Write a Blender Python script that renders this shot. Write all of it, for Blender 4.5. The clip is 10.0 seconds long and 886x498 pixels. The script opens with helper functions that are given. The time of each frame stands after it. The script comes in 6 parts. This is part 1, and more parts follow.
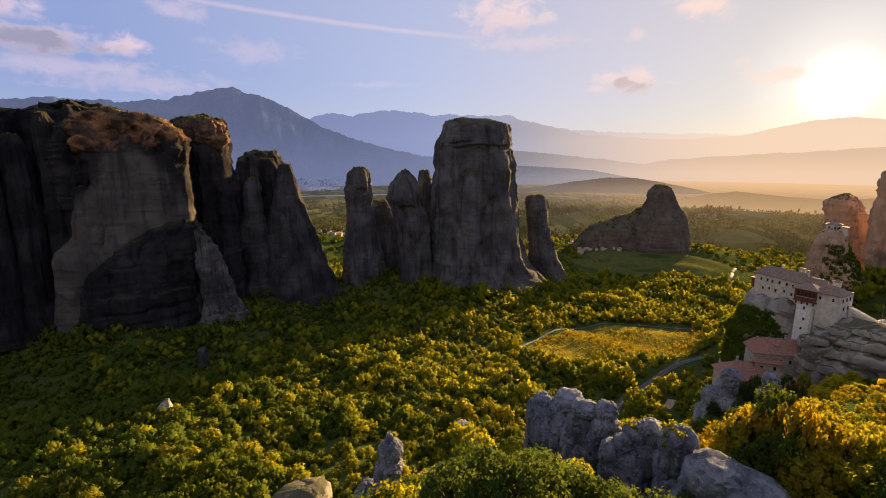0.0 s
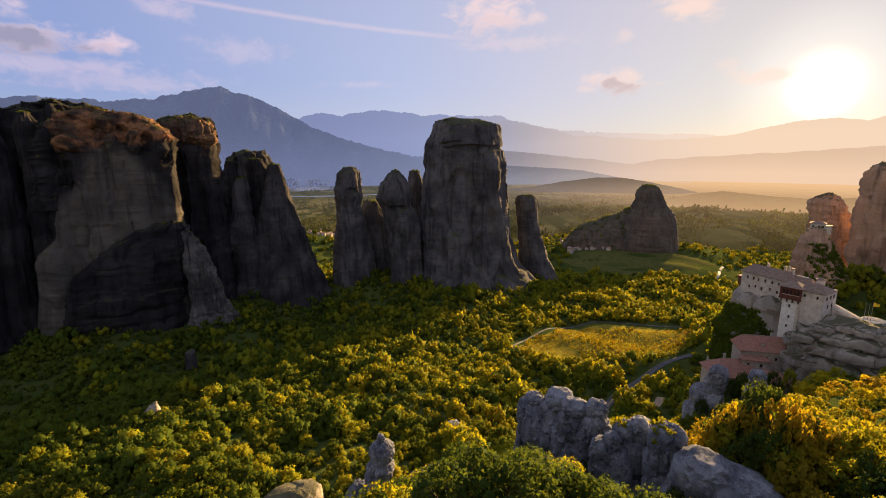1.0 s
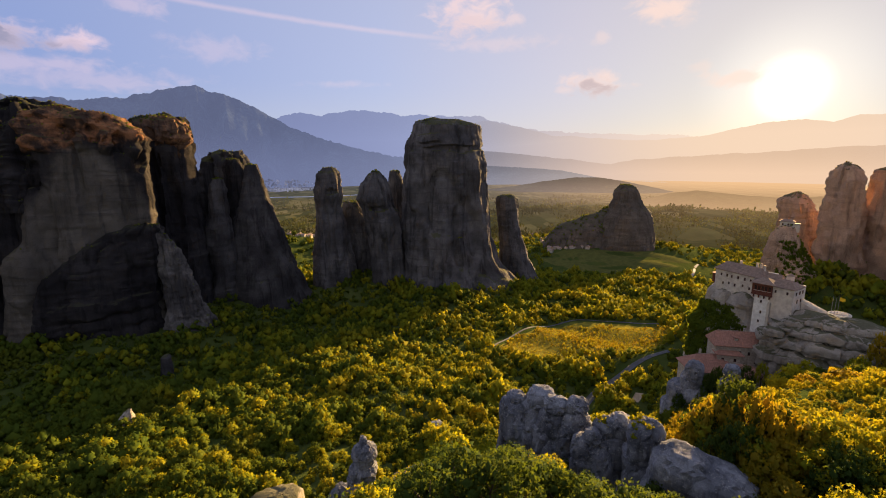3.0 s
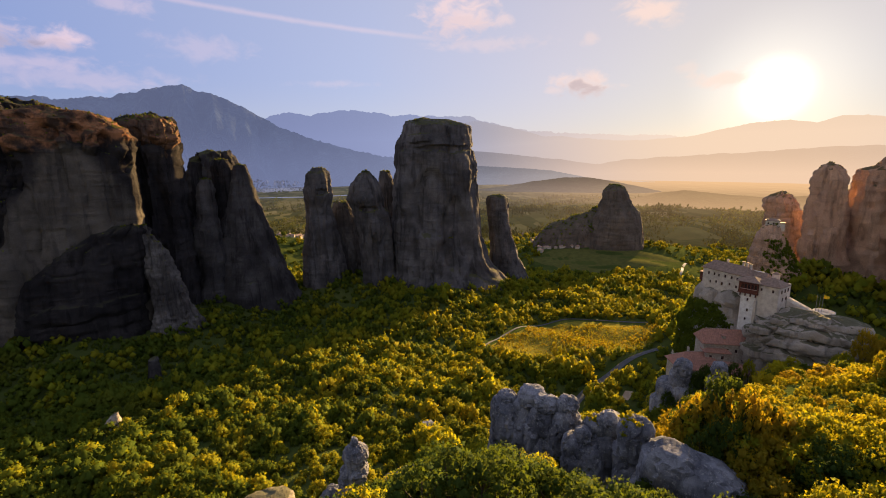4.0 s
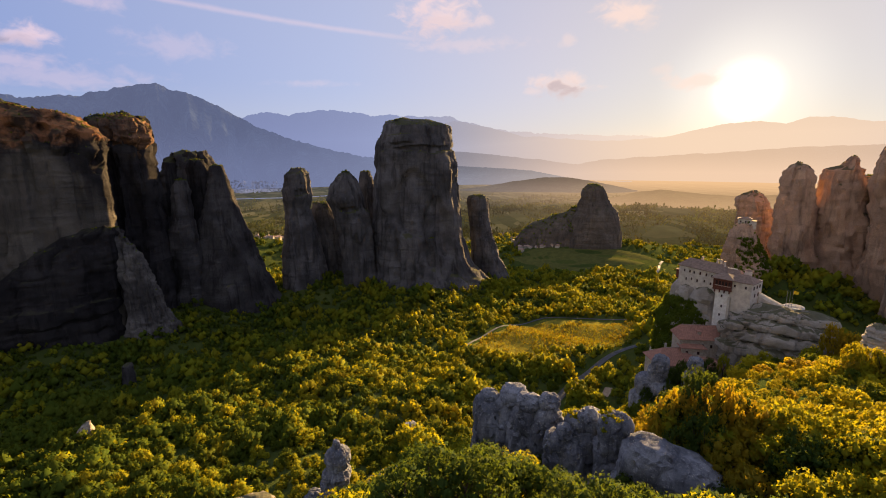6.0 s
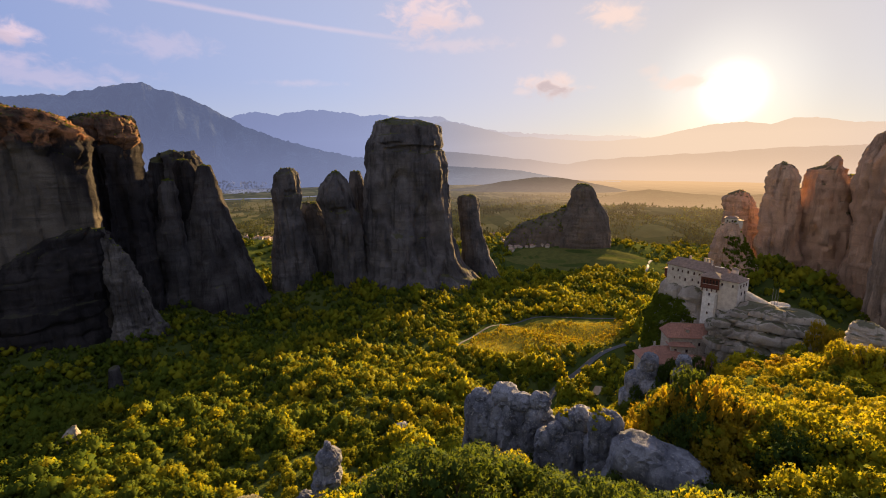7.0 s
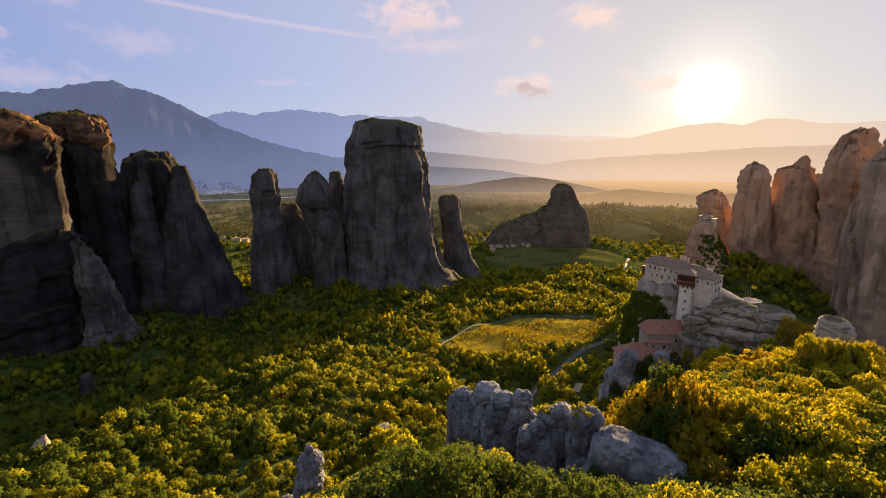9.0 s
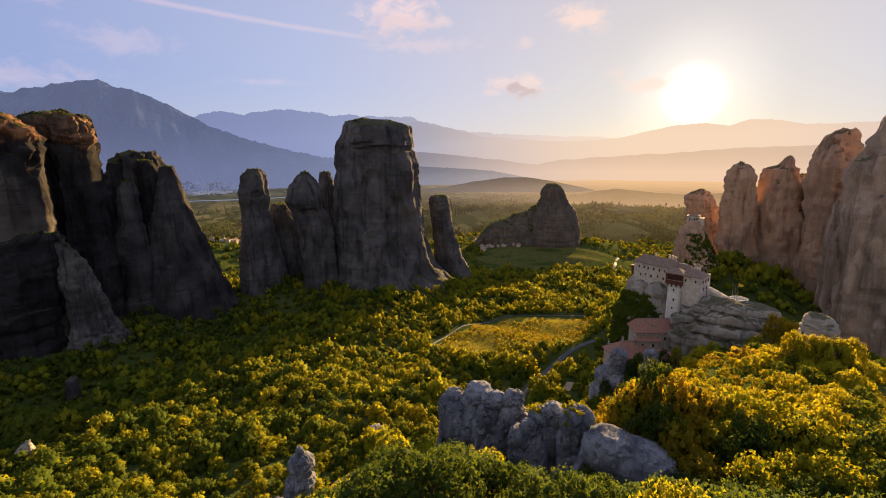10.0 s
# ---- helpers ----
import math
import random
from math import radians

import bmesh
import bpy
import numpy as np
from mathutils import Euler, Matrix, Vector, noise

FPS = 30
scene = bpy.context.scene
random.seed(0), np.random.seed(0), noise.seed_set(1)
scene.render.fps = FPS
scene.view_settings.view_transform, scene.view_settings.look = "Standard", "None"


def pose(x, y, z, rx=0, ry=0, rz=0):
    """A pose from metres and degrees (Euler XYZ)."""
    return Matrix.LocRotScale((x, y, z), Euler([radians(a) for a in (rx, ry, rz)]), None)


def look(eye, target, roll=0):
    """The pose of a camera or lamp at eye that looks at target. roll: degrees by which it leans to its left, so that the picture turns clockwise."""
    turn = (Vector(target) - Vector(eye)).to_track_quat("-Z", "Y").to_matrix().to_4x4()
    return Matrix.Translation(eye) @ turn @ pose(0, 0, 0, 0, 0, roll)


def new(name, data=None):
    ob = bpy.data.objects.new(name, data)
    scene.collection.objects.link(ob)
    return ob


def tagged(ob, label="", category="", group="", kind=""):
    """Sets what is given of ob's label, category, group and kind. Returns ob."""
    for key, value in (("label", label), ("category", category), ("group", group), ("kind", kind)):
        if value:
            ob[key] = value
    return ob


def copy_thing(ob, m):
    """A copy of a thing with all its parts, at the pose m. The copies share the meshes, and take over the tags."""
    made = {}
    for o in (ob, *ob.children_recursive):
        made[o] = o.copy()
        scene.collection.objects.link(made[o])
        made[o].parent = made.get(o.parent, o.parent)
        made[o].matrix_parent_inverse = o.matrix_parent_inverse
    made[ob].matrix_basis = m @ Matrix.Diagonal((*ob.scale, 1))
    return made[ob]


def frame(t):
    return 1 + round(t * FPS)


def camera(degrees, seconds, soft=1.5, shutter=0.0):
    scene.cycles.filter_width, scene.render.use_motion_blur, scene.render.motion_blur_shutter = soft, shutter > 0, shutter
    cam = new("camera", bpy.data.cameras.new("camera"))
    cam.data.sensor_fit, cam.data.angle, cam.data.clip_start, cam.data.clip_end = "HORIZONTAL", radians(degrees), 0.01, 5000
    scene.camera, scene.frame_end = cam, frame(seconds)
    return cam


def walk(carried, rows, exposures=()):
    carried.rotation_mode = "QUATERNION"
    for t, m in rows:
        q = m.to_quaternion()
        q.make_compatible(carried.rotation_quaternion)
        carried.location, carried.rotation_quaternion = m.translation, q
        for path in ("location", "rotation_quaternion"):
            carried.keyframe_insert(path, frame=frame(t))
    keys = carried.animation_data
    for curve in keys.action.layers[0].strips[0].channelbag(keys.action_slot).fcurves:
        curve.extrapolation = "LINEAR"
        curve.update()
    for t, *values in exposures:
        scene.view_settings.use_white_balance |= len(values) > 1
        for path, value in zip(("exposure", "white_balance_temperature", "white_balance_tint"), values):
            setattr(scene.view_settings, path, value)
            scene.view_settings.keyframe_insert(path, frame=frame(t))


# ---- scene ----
cam = camera(88.26, 10.0, 1.0)
EYE = 250.0          # height of the eye above the plain
TILT, LEAN = -11.79, -0.628
walk(cam, [(t, pose(0, 0, EYE, 90 + TILT, 0, yaw) @ pose(0, 0, 0, 0, 0, LEAN)) for t, yaw in (
    (0, 0.054), (2.5, -2.963), (5, -5.964), (7.5, -8.952), (10, -11.924))])

# ---- light ----
SUN_AZ, SUN_EL = 39.7, 5.8      # degrees to the right of +y, degrees up
LAMP_EL = 11.0
SUN_DIR = Vector((math.sin(radians(SUN_AZ)) * math.cos(radians(SUN_EL)),
                  math.cos(radians(SUN_AZ)) * math.cos(radians(SUN_EL)), math.sin(radians(SUN_EL))))
sun_data = bpy.data.lights.new("sun", "SUN")
sun_data.energy, sun_data.angle, sun_data.color = 6.5, radians(0.6), (1.0, 0.65, 0.265)
sun = new("sun", sun_data)
sun.matrix_world = look((0, 0, 900), Vector((0, 0, 900)) - Vector((math.sin(radians(SUN_AZ)), math.cos(radians(SUN_AZ)), math.tan(radians(LAMP_EL)))))
scene.view_settings.exposure = 1.43
LIGHT = 2 ** -1.3      # brings the sky's own colours down to the lamps' scale


class Net:
    """Short hand for a node tree."""
    def __init__(self, tree):
        self.tree = tree
        tree.nodes.clear()

    def put(self, value, socket):
        if isinstance(value, bpy.types.NodeSocket):
            self.tree.links.new(value, socket)
        elif value is not None:
            if socket.type == "RGBA" and len(value) == 3:
                value = (*value, 1)
            socket.default_value = value

    def add(self, kind, inputs=None, out=0, operation=None, interpolation=None):
        n = self.tree.nodes.new(kind)
        if operation:
            n.operation = operation
        if interpolation:
            n.interpolation_type = interpolation
        for k, v in (inputs or {}).items():
            self.put(v, n.inputs[k])
        return n.outputs[out] if len(n.outputs) else n

    def m(self, op, a, b=None, c=None, clamp=False):
        n = self.tree.nodes.new("ShaderNodeMath")
        n.operation, n.use_clamp = op, clamp
        for i, v in enumerate((a, b, c)):
            if v is not None:
                self.put(v, n.inputs[i])
        return n.outputs[0]

    def mix(self, f, a, b, blend="MIX"):
        n = self.tree.nodes.new("ShaderNodeMix")
        n.data_type, n.blend_type = "RGBA", blend
        self.put(f, n.inputs[0]); self.put(a, n.inputs[6]); self.put(b, n.inputs[7])
        return n.outputs[2]

    def ramp(self, f, *stops):
        n = self.tree.nodes.new("ShaderNodeValToRGB")
        els = n.color_ramp.elements
        while len(els) < len(stops):
            els.new(0.5)
        for e, (p, c) in zip(els, stops):
            e.position, e.color = p, (*(c if isinstance(c, tuple) else (c, c, c)), 1)
        self.put(f, n.inputs[0])
        return n.outputs[0]

    def noise(self, vec, scale, detail=3.0, rough=0.55, distort=0.0):
        return self.add("ShaderNodeTexNoise", {"Vector": vec, "Scale": scale, "Detail": detail, "Roughness": rough, "Distortion": distort})

    def remap(self, v, a, b, lo=0.0, hi=1.0):
        return self.add("ShaderNodeMapRange", {0: v, 1: a, 2: b, 3: lo, 4: hi}, interpolation="SMOOTHSTEP")


world = bpy.data.worlds.new("sky")
scene.world = world
world.use_nodes = True
w = Net(world.node_tree)
way = w.add("ShaderNodeTexCoord")
sep = w.tree.nodes.new("ShaderNodeSeparateXYZ")
w.put(way, sep.inputs[0])
az = w.m("MULTIPLY", w.m("ARCTAN2", sep.outputs[0], sep.outputs[1]), 57.2958)
el = w.m("MULTIPLY", w.m("ARCSINE", sep.outputs[2]), 57.2958)
air = w.tree.nodes.new("ShaderNodeTexSky")
air.sky_type, air.sun_disc, air.sun_elevation, air.sun_rotation = "NISHITA", False, radians(SUN_EL), radians(SUN_AZ)
air.altitude, air.air_density, air.dust_density, air.ozone_density = 500, 1.0, 0.25, 5.0
sky = air.outputs[0]
sky = w.mix(1.0, sky, (0.055, 0.052, 0.058), "MULTIPLY")
# evening haze: golden round the low sun, lilac blue away from it, deeper overhead
cosang = w.add("ShaderNodeVectorMath", {0: way, 1: SUN_DIR}, out=1, operation="DOT_PRODUCT")
ang = w.m("MULTIPLY", w.m("ARCCOSINE", cosang), 57.2958)
haze = w.ramp(w.m("DIVIDE", ang, 180.0), (0.0, (0.95, 0.82, 0.64)), (0.05, (0.86, 0.735, 0.61)), (0.12, (0.77, 0.68, 0.69)), (0.24, (0.565, 0.59, 0.785)), (0.42, (0.34, 0.415, 0.72)), (0.5, (0.36, 0.43, 0.7)), (0.68, (0.54, 0.53, 0.58)), (1.0, (0.5, 0.48, 0.52)))
haze = w.mix(w.remap(el, 6.0, 55.0, 0.0, 0.9), haze, (0.44, 0.46, 0.58))
haze = w.mix(w.m("MULTIPLY", w.remap(el, 9.0, 1.0), 0.45), haze, w.ramp(w.m("DIVIDE", ang, 90.0), (0.0, (1.0, 0.74, 0.46)), (0.3, (0.84, 0.7, 0.68)), (0.5, (0.76, 0.68, 0.73)), (1.0, (0.55, 0.58, 0.74))))
sky = w.mix(0.75, sky, w.mix(1.0, haze, (LIGHT, LIGHT, LIGHT), "MULTIPLY"))
# the bright ring of light round the low sun
disc = w.m("ADD", w.m("MULTIPLY", w.remap(ang, 3.9, 0.0), 0.42), w.m("MULTIPLY", w.remap(ang, 9.0, 0.0), 0.09))
sky = w.mix(1.0, sky, w.mix(1.0, (1.0, 0.88, 0.62), w.add("ShaderNodeCombineColor", {0: disc, 1: disc, 2: disc}), "MULTIPLY"), "ADD")
# clouds: centre azimuth, centre elevation, half width, half height in degrees, density, share of grey underside
plane = w.add("ShaderNodeCombineXYZ", {0: w.m("MULTIPLY", az, 0.6), 1: el, 2: 0.0})
ragged = w.m("MULTIPLY", w.m("SUBTRACT", w.noise(plane, 0.8, 7.0, 0.58, 0.4), 0.5), 2.7)
warm, grey = 0.0, 0.0
for ca, ce, ha, he, dens, under in (
        (-39.5, 10.4, 5.6, 1.3, 0.9, 1.0), (-33.2, 10.5, 2.2, 1.0, 0.8, 0.3), (-41.5, 12.6, 2.6, 1.4, 0.6, 0.2), (7.0, 15.2, 4.2, 2.2, 0.8, 0.15),
        (12.0, 14.7, 1.3, 0.8, 0.5, 0.1), (27.9, 14.3, 2.9, 1.6, 0.8, 0.1), (21.3, 7.6, 3.2, 1.4, 0.75, 0.75), (18.2, 7.0, 1.6, 0.5, 0.4, 0.1),
        (35.4, 7.3, 3.0, 1.0, 0.7, 0.1), (21.7, 12.2, 0.9, 0.8, 0.35, 0.1), (31.7, 8.6, 1.3, 0.6, 0.3, 0.0), (10.5, 12.2, 7.0, 0.8, 0.3, 0.0),
        (-21.3, 11.0, 4.5, 1.3, 0.25, 0.0), (-32.5, 7.4, 9.0, 1.2, 0.28, 0.0), (-38.0, 8.4, 9.0, 1.1, 0.36, 0.0), (-8.0, 8.0, 5.0, 0.4, 0.2, 0.0), (-28.0, 14.4, 3.0, 1.0, 0.35, 0.0)):
    dx, dy = w.m("DIVIDE", w.m("SUBTRACT", az, ca), ha), w.m("DIVIDE", w.m("SUBTRACT", el, ce), he)
    far = w.m("SQRT", w.m("ADD", w.m("MULTIPLY", dx, dx), w.m("MULTIPLY", dy, dy)))
    body = w.m("MULTIPLY", w.remap(w.m("ADD", far, ragged), 1.3, 0.1), dens)
    warm = w.m("MAXIMUM", body, warm)
    if under > 0.12:
        low = w.m("MULTIPLY", w.remap(w.m("ADD", w.m("ADD", w.m("ABSOLUTE", w.m("ADD", dx, 0.1)), dy), ragged), 0.75 if under < 0.9 else 1.5, -0.1 if under < 0.9 else 0.45), w.m("MULTIPLY", body, min(1.0, under * 1.3)))
        grey = w.m("MAXIMUM", low, grey)
# one long contrail, sagging to the right
trail = w.m("SUBTRACT", el, w.m("MULTIPLY_ADD", w.m("POWER", w.m("MAXIMUM", w.m("ADD", az, 32.0), 0.0), 1.35), -0.021, 15.6))
trail = w.m("MULTIPLY", w.remap(w.m("ADD", w.m("ABSOLUTE", trail), w.m("MULTIPLY", ragged, 0.12)), 0.42, 0.0), w.m("MULTIPLY", w.remap(az, 14.0, -6.0), w.remap(az, -40.0, -24.0, 0.05, 0.32)))
warm = w.m("MAXIMUM", warm, trail)
near_sun = w.remap(ang, 60.0, 4.0)
sky = w.mix(w.m("MULTIPLY", warm, 0.9), sky, w.mix(near_sun, tuple(c * LIGHT for c in (0.93, 0.68, 0.72)), tuple(c * LIGHT for c in (0.98, 0.72, 0.6))))
sky = w.mix(grey, sky, w.mix(near_sun, tuple(c * LIGHT for c in (0.27, 0.28, 0.42)), tuple(c * LIGHT for c in (0.56, 0.45, 0.45))))
w.add("ShaderNodeOutputWorld", {0: w.add("ShaderNodeBackground", {0: sky, 1: 1.0})})

# ---- materials ----
def material(name):
    mt = bpy.data.materials.new(name)
    mt.use_nodes = True
    return mt, Net(mt.node_tree)


def surface(n, colour, rough=0.9, bump=None, height=0.3, dist=1.0, metal=0.0, gloss=0.2):
    ins = {"Base Color": colour, "Roughness": rough, "Metallic": metal, "Specular IOR Level": gloss}
    if bump is not None:
        ins["Normal"] = n.add("ShaderNodeBump", {"Strength": height, "Distance": dist, "Height": bump})
    n.add("ShaderNodeOutputMaterial", {0: n.add("ShaderNodeBsdfPrincipled", ins)})


def rock_material(name, light, dark, stain, grain=1.0, streak=1.0, moss_share=0.8, lichen=0.0, scar=None):
    """Weathered conglomerate: blotches, vertical water stains, pebbly grain, lichen."""
    mt, n = material(name)
    p = n.add("ShaderNodeNewGeometry")
    tall = n.add("ShaderNodeVectorMath", {0: p, 1: (1, 1, 0.09)}, operation="MULTIPLY")
    flat = n.add("ShaderNodeVectorMath", {0: p, 1: (0.25, 0.25, 2.2)}, operation="MULTIPLY")
    big = n.noise(p, 0.03 * grain, 4, 0.6)
    c = n.mix(n.remap(big, 0.35, 0.68), dark, light)
    if scar:
        # a pale rockfall scar, pointed at the top, under a brown caprock: azimuth of the cliff, colours of scar and cap
        across = n.add("ShaderNodeVectorMath", {0: p, 1: (math.cos(radians(scar[0])), -math.sin(radians(scar[0])), 0)}, out=1, operation="DOT_PRODUCT")
        height = n.add("ShaderNodeSeparateXYZ", {0: p}, out=2)
        wander = n.m("MULTIPLY", n.m("SUBTRACT", n.noise(p, 0.045, 4, 0.6), 0.5), 26.0)
        inner = n.m("ADD", n.m("SUBTRACT", n.m("MULTIPLY", n.m("SUBTRACT", 272.0, height), 0.66), n.m("ABSOLUTE", n.m("ADD", across, 3.0))), wander)
        c = n.mix(n.remap(inner, -7.0, 6.0), c, n.mix(n.remap(big, 0.35, 0.68), scar[2], scar[1]))
        c = n.mix(n.remap(n.m("ADD", n.m("ADD", height, wander), n.m("MULTIPLY", across, -0.1)), 259.0, 266.0), c, n.mix(n.remap(n.noise(p, 0.09, 4, 0.6), 0.4, 0.62), scar[4], scar[3]))
    streaks = n.noise(tall, 0.11 * grain, 6, 0.68, 0.5)
    c = n.mix(n.m("MULTIPLY", n.remap(streaks, 0.47, 0.68), 0.75 * streak), c, stain)
    c = n.mix(n.m("MULTIPLY", n.remap(n.noise(tall, 0.3 * grain, 4, 0.6), 0.6, 0.75), 0.35 * streak), c, tuple(min(1, v * 1.5) for v in light))
    bands = n.noise(flat, 0.12 * grain, 4, 0.6)
    c = n.mix(n.m("MULTIPLY", n.remap(bands, 0.55, 0.68), 0.35), c, tuple(v * 0.6 for v in dark))
    fine = n.noise(p, 1.6 * grain, 6, 0.7)
    c = n.mix(0.5, c, n.ramp(fine, (0.3, 0.25), (0.7, 0.75)), "OVERLAY")
    if lichen:
        crust = n.m("MULTIPLY", n.remap(n.noise(p, 2.6, 6, 0.75, 0.4), 0.53, 0.66), n.remap(n.noise(p, 0.45, 3, 0.6), 0.38, 0.54))
        c = n.mix(n.m("MULTIPLY", crust, lichen), c, (0.46, 0.45, 0.44))
        c = n.mix(n.m("MULTIPLY", n.remap(n.noise(p, 0.8, 4, 0.7), 0.55, 0.7), 0.5), c, stain)
    up = n.add("ShaderNodeSeparateXYZ", {0: n.add("ShaderNodeNewGeometry", out=1)}, out=2)
    moss = n.m("MULTIPLY", n.remap(n.m("ADD", up, n.m("MULTIPLY", n.m("SUBTRACT", n.noise(p, 0.12 * grain, 5, 0.65), 0.5), 1.1)), 0.62, 0.85), moss_share)
    c = n.mix(moss, c, (0.075, 0.075, 0.03))
    b = n.m("ADD", n.m("MULTIPLY", fine, 0.6), n.m("ADD", streaks, n.m("MULTIPLY", bands, 0.7)))
    surface(n, c, 0.95, b, 1.0, 1.5 / grain, gloss=0.08)
    return mt


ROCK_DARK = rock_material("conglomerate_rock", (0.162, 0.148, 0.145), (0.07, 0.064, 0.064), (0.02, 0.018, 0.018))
# the same rock darkened in two steps: the left cliffs' shade in the colour
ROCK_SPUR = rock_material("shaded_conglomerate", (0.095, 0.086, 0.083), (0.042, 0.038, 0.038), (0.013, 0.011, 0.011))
ROCK_SHADE = rock_material("shade_dark_conglomerate", (0.05, 0.044, 0.043), (0.022, 0.0195, 0.0205), (0.008, 0.007, 0.007), moss_share=0.3)
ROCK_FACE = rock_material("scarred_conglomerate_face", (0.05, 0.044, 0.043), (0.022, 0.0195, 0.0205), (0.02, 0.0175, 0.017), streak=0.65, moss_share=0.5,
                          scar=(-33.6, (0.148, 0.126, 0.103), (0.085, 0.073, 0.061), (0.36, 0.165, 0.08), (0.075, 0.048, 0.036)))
ROCK_DOME = rock_material("dull_brown_conglomerate", (0.17, 0.135, 0.105), (0.11, 0.088, 0.07), (0.055, 0.044, 0.036), grain=0.9, moss_share=0.5)
# brown rock whose orange tone stands for sun on the brow
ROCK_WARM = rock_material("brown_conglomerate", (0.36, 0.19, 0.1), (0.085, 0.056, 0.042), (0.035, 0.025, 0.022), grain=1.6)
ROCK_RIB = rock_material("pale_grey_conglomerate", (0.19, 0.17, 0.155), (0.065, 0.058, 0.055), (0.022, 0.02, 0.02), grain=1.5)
# paler stone for the needles and right cliffs: haze put into the base colour
ROCK_PALE = rock_material("haze_paled_conglomerate", (0.58, 0.42, 0.31), (0.38, 0.275, 0.205), (0.17, 0.125, 0.095))
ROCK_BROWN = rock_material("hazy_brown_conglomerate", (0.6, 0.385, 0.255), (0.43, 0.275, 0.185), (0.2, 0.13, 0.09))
ROCK_GREY = rock_material("grey_boulder_stone", (0.31, 0.315, 0.36), (0.12, 0.125, 0.155), (0.035, 0.036, 0.047), grain=5.0, streak=0.8, moss_share=0.06, lichen=0.95)
ROCK_LAYER = rock_material("layered_sandstone", (0.5, 0.44, 0.38), (0.3, 0.26, 0.22), (0.13, 0.11, 0.1), grain=2.5, streak=0.5)


def foliage_material(name, lit, deep, glow):
    mt, n = material(name)
    p = n.add("ShaderNodeNewGeometry")
    isle = n.add("ShaderNodeNewGeometry", out=8)
    c = n.mix(n.remap(n.noise(p, 0.07, 3, 0.6), 0.38, 0.64), deep, lit)
    c = n.mix(n.m("MULTIPLY", n.remap(n.noise(p, 0.021, 2, 0.5), 0.5, 0.66), 0.5), c, (lit[0] * 1.45, lit[1] * 0.95, lit[2] * 0.8))
    c = n.mix(n.m("MULTIPLY", isle, 0.45), c, (lit[0] * 1.25, lit[1] * 1.15, lit[2]))
    g = n.mix(n.m("MULTIPLY", isle, 0.6), glow, (glow[0] * 1.2, glow[1] * 0.85, glow[2]))
    body = n.add("ShaderNodeBsdfPrincipled", {"Base Color": c, "Roughness": 0.8, "Specular IOR Level": 0.04})
    thin = n.add("ShaderNodeBsdfTranslucent", {"Color": g})
    n.add("ShaderNodeOutputMaterial", {0: n.add("ShaderNodeMixShader", {0: 0.42, 1: body, 2: thin})})
    return mt


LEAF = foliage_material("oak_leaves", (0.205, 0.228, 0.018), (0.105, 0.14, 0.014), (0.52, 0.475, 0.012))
# evergreens, and also the dark tone given to woods in shade
LEAF_DARK = foliage_material("evergreen_and_shade_leaves", (0.092, 0.128, 0.016), (0.05, 0.082, 0.013), (0.215, 0.243, 0.012))
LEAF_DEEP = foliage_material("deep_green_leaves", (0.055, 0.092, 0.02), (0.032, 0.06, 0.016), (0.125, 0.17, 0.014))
# brighter copy of the oak leaves, sunlight put into the colour
LEAF_SUN = foliage_material("sunlit_yellow_green_leaves", (0.3, 0.295, 0.02), (0.17, 0.2, 0.016), (0.64, 0.54, 0.013))
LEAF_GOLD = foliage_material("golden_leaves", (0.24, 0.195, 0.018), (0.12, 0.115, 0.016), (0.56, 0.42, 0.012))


def plain_material(name, a, b, scale=1.0, rough=0.85, bump=0.3, dist=0.05, gloss=0.2):
    mt, n = material(name)
    p = n.add("ShaderNodeNewGeometry")
    f = n.noise(p, scale, 5, 0.65)
    c = n.mix(n.remap(f, 0.35, 0.65), a, b)
    c = n.mix(n.m("MULTIPLY", n.remap(n.noise(p, scale * 0.13, 3, 0.6), 0.5, 0.7), 0.4), c, tuple(v * 0.65 for v in a))
    surface(n, c, rough, f, bump, dist, gloss=gloss)
    return mt


BARK = plain_material("bark", (0.09, 0.065, 0.045), (0.05, 0.038, 0.028), 4.0)
ROAD = plain_material("worn_asphalt", (0.11, 0.113, 0.125), (0.075, 0.077, 0.083), 0.4)
DIRT = plain_material("sandy_track", (0.42, 0.32, 0.22), (0.3, 0.22, 0.15), 0.5)
PLASTER = plain_material("old_stone_plaster", (0.62, 0.55, 0.46), (0.46, 0.39, 0.33), 0.5)
STONE_WALL = plain_material("rubble_stone_wall", (0.48, 0.42, 0.35), (0.32, 0.27, 0.22), 1.3, bump=0.8, dist=0.15)
WHITE = plain_material("whitewash", (0.78, 0.75, 0.7), (0.62, 0.58, 0.53), 0.8)
TILE = plain_material("clay_roof_tile", (0.4, 0.2, 0.145), (0.27, 0.14, 0.105), 1.2)
TILE_PALE = plain_material("bleached_roof_tile", (0.42, 0.3, 0.24), (0.32, 0.21, 0.16), 1.2)
PALE_ROAD = plain_material("bleached_asphalt", (0.2, 0.2, 0.21), (0.15, 0.15, 0.16), 0.4)
TILE_OLD = plain_material("weathered_roof_tile", (0.3, 0.205, 0.155), (0.19, 0.135, 0.105), 1.0)
TIMBER = plain_material("red_brown_timber", (0.16, 0.055, 0.035), (0.09, 0.035, 0.025), 2.0)
DARK_PANE = plain_material("dark_window_pane", (0.03, 0.03, 0.035), (0.02, 0.02, 0.025), 2.0, rough=0.25)
IRON = plain_material("painted_iron", (0.25, 0.24, 0.23), (0.16, 0.15, 0.15), 3.0, rough=0.5)
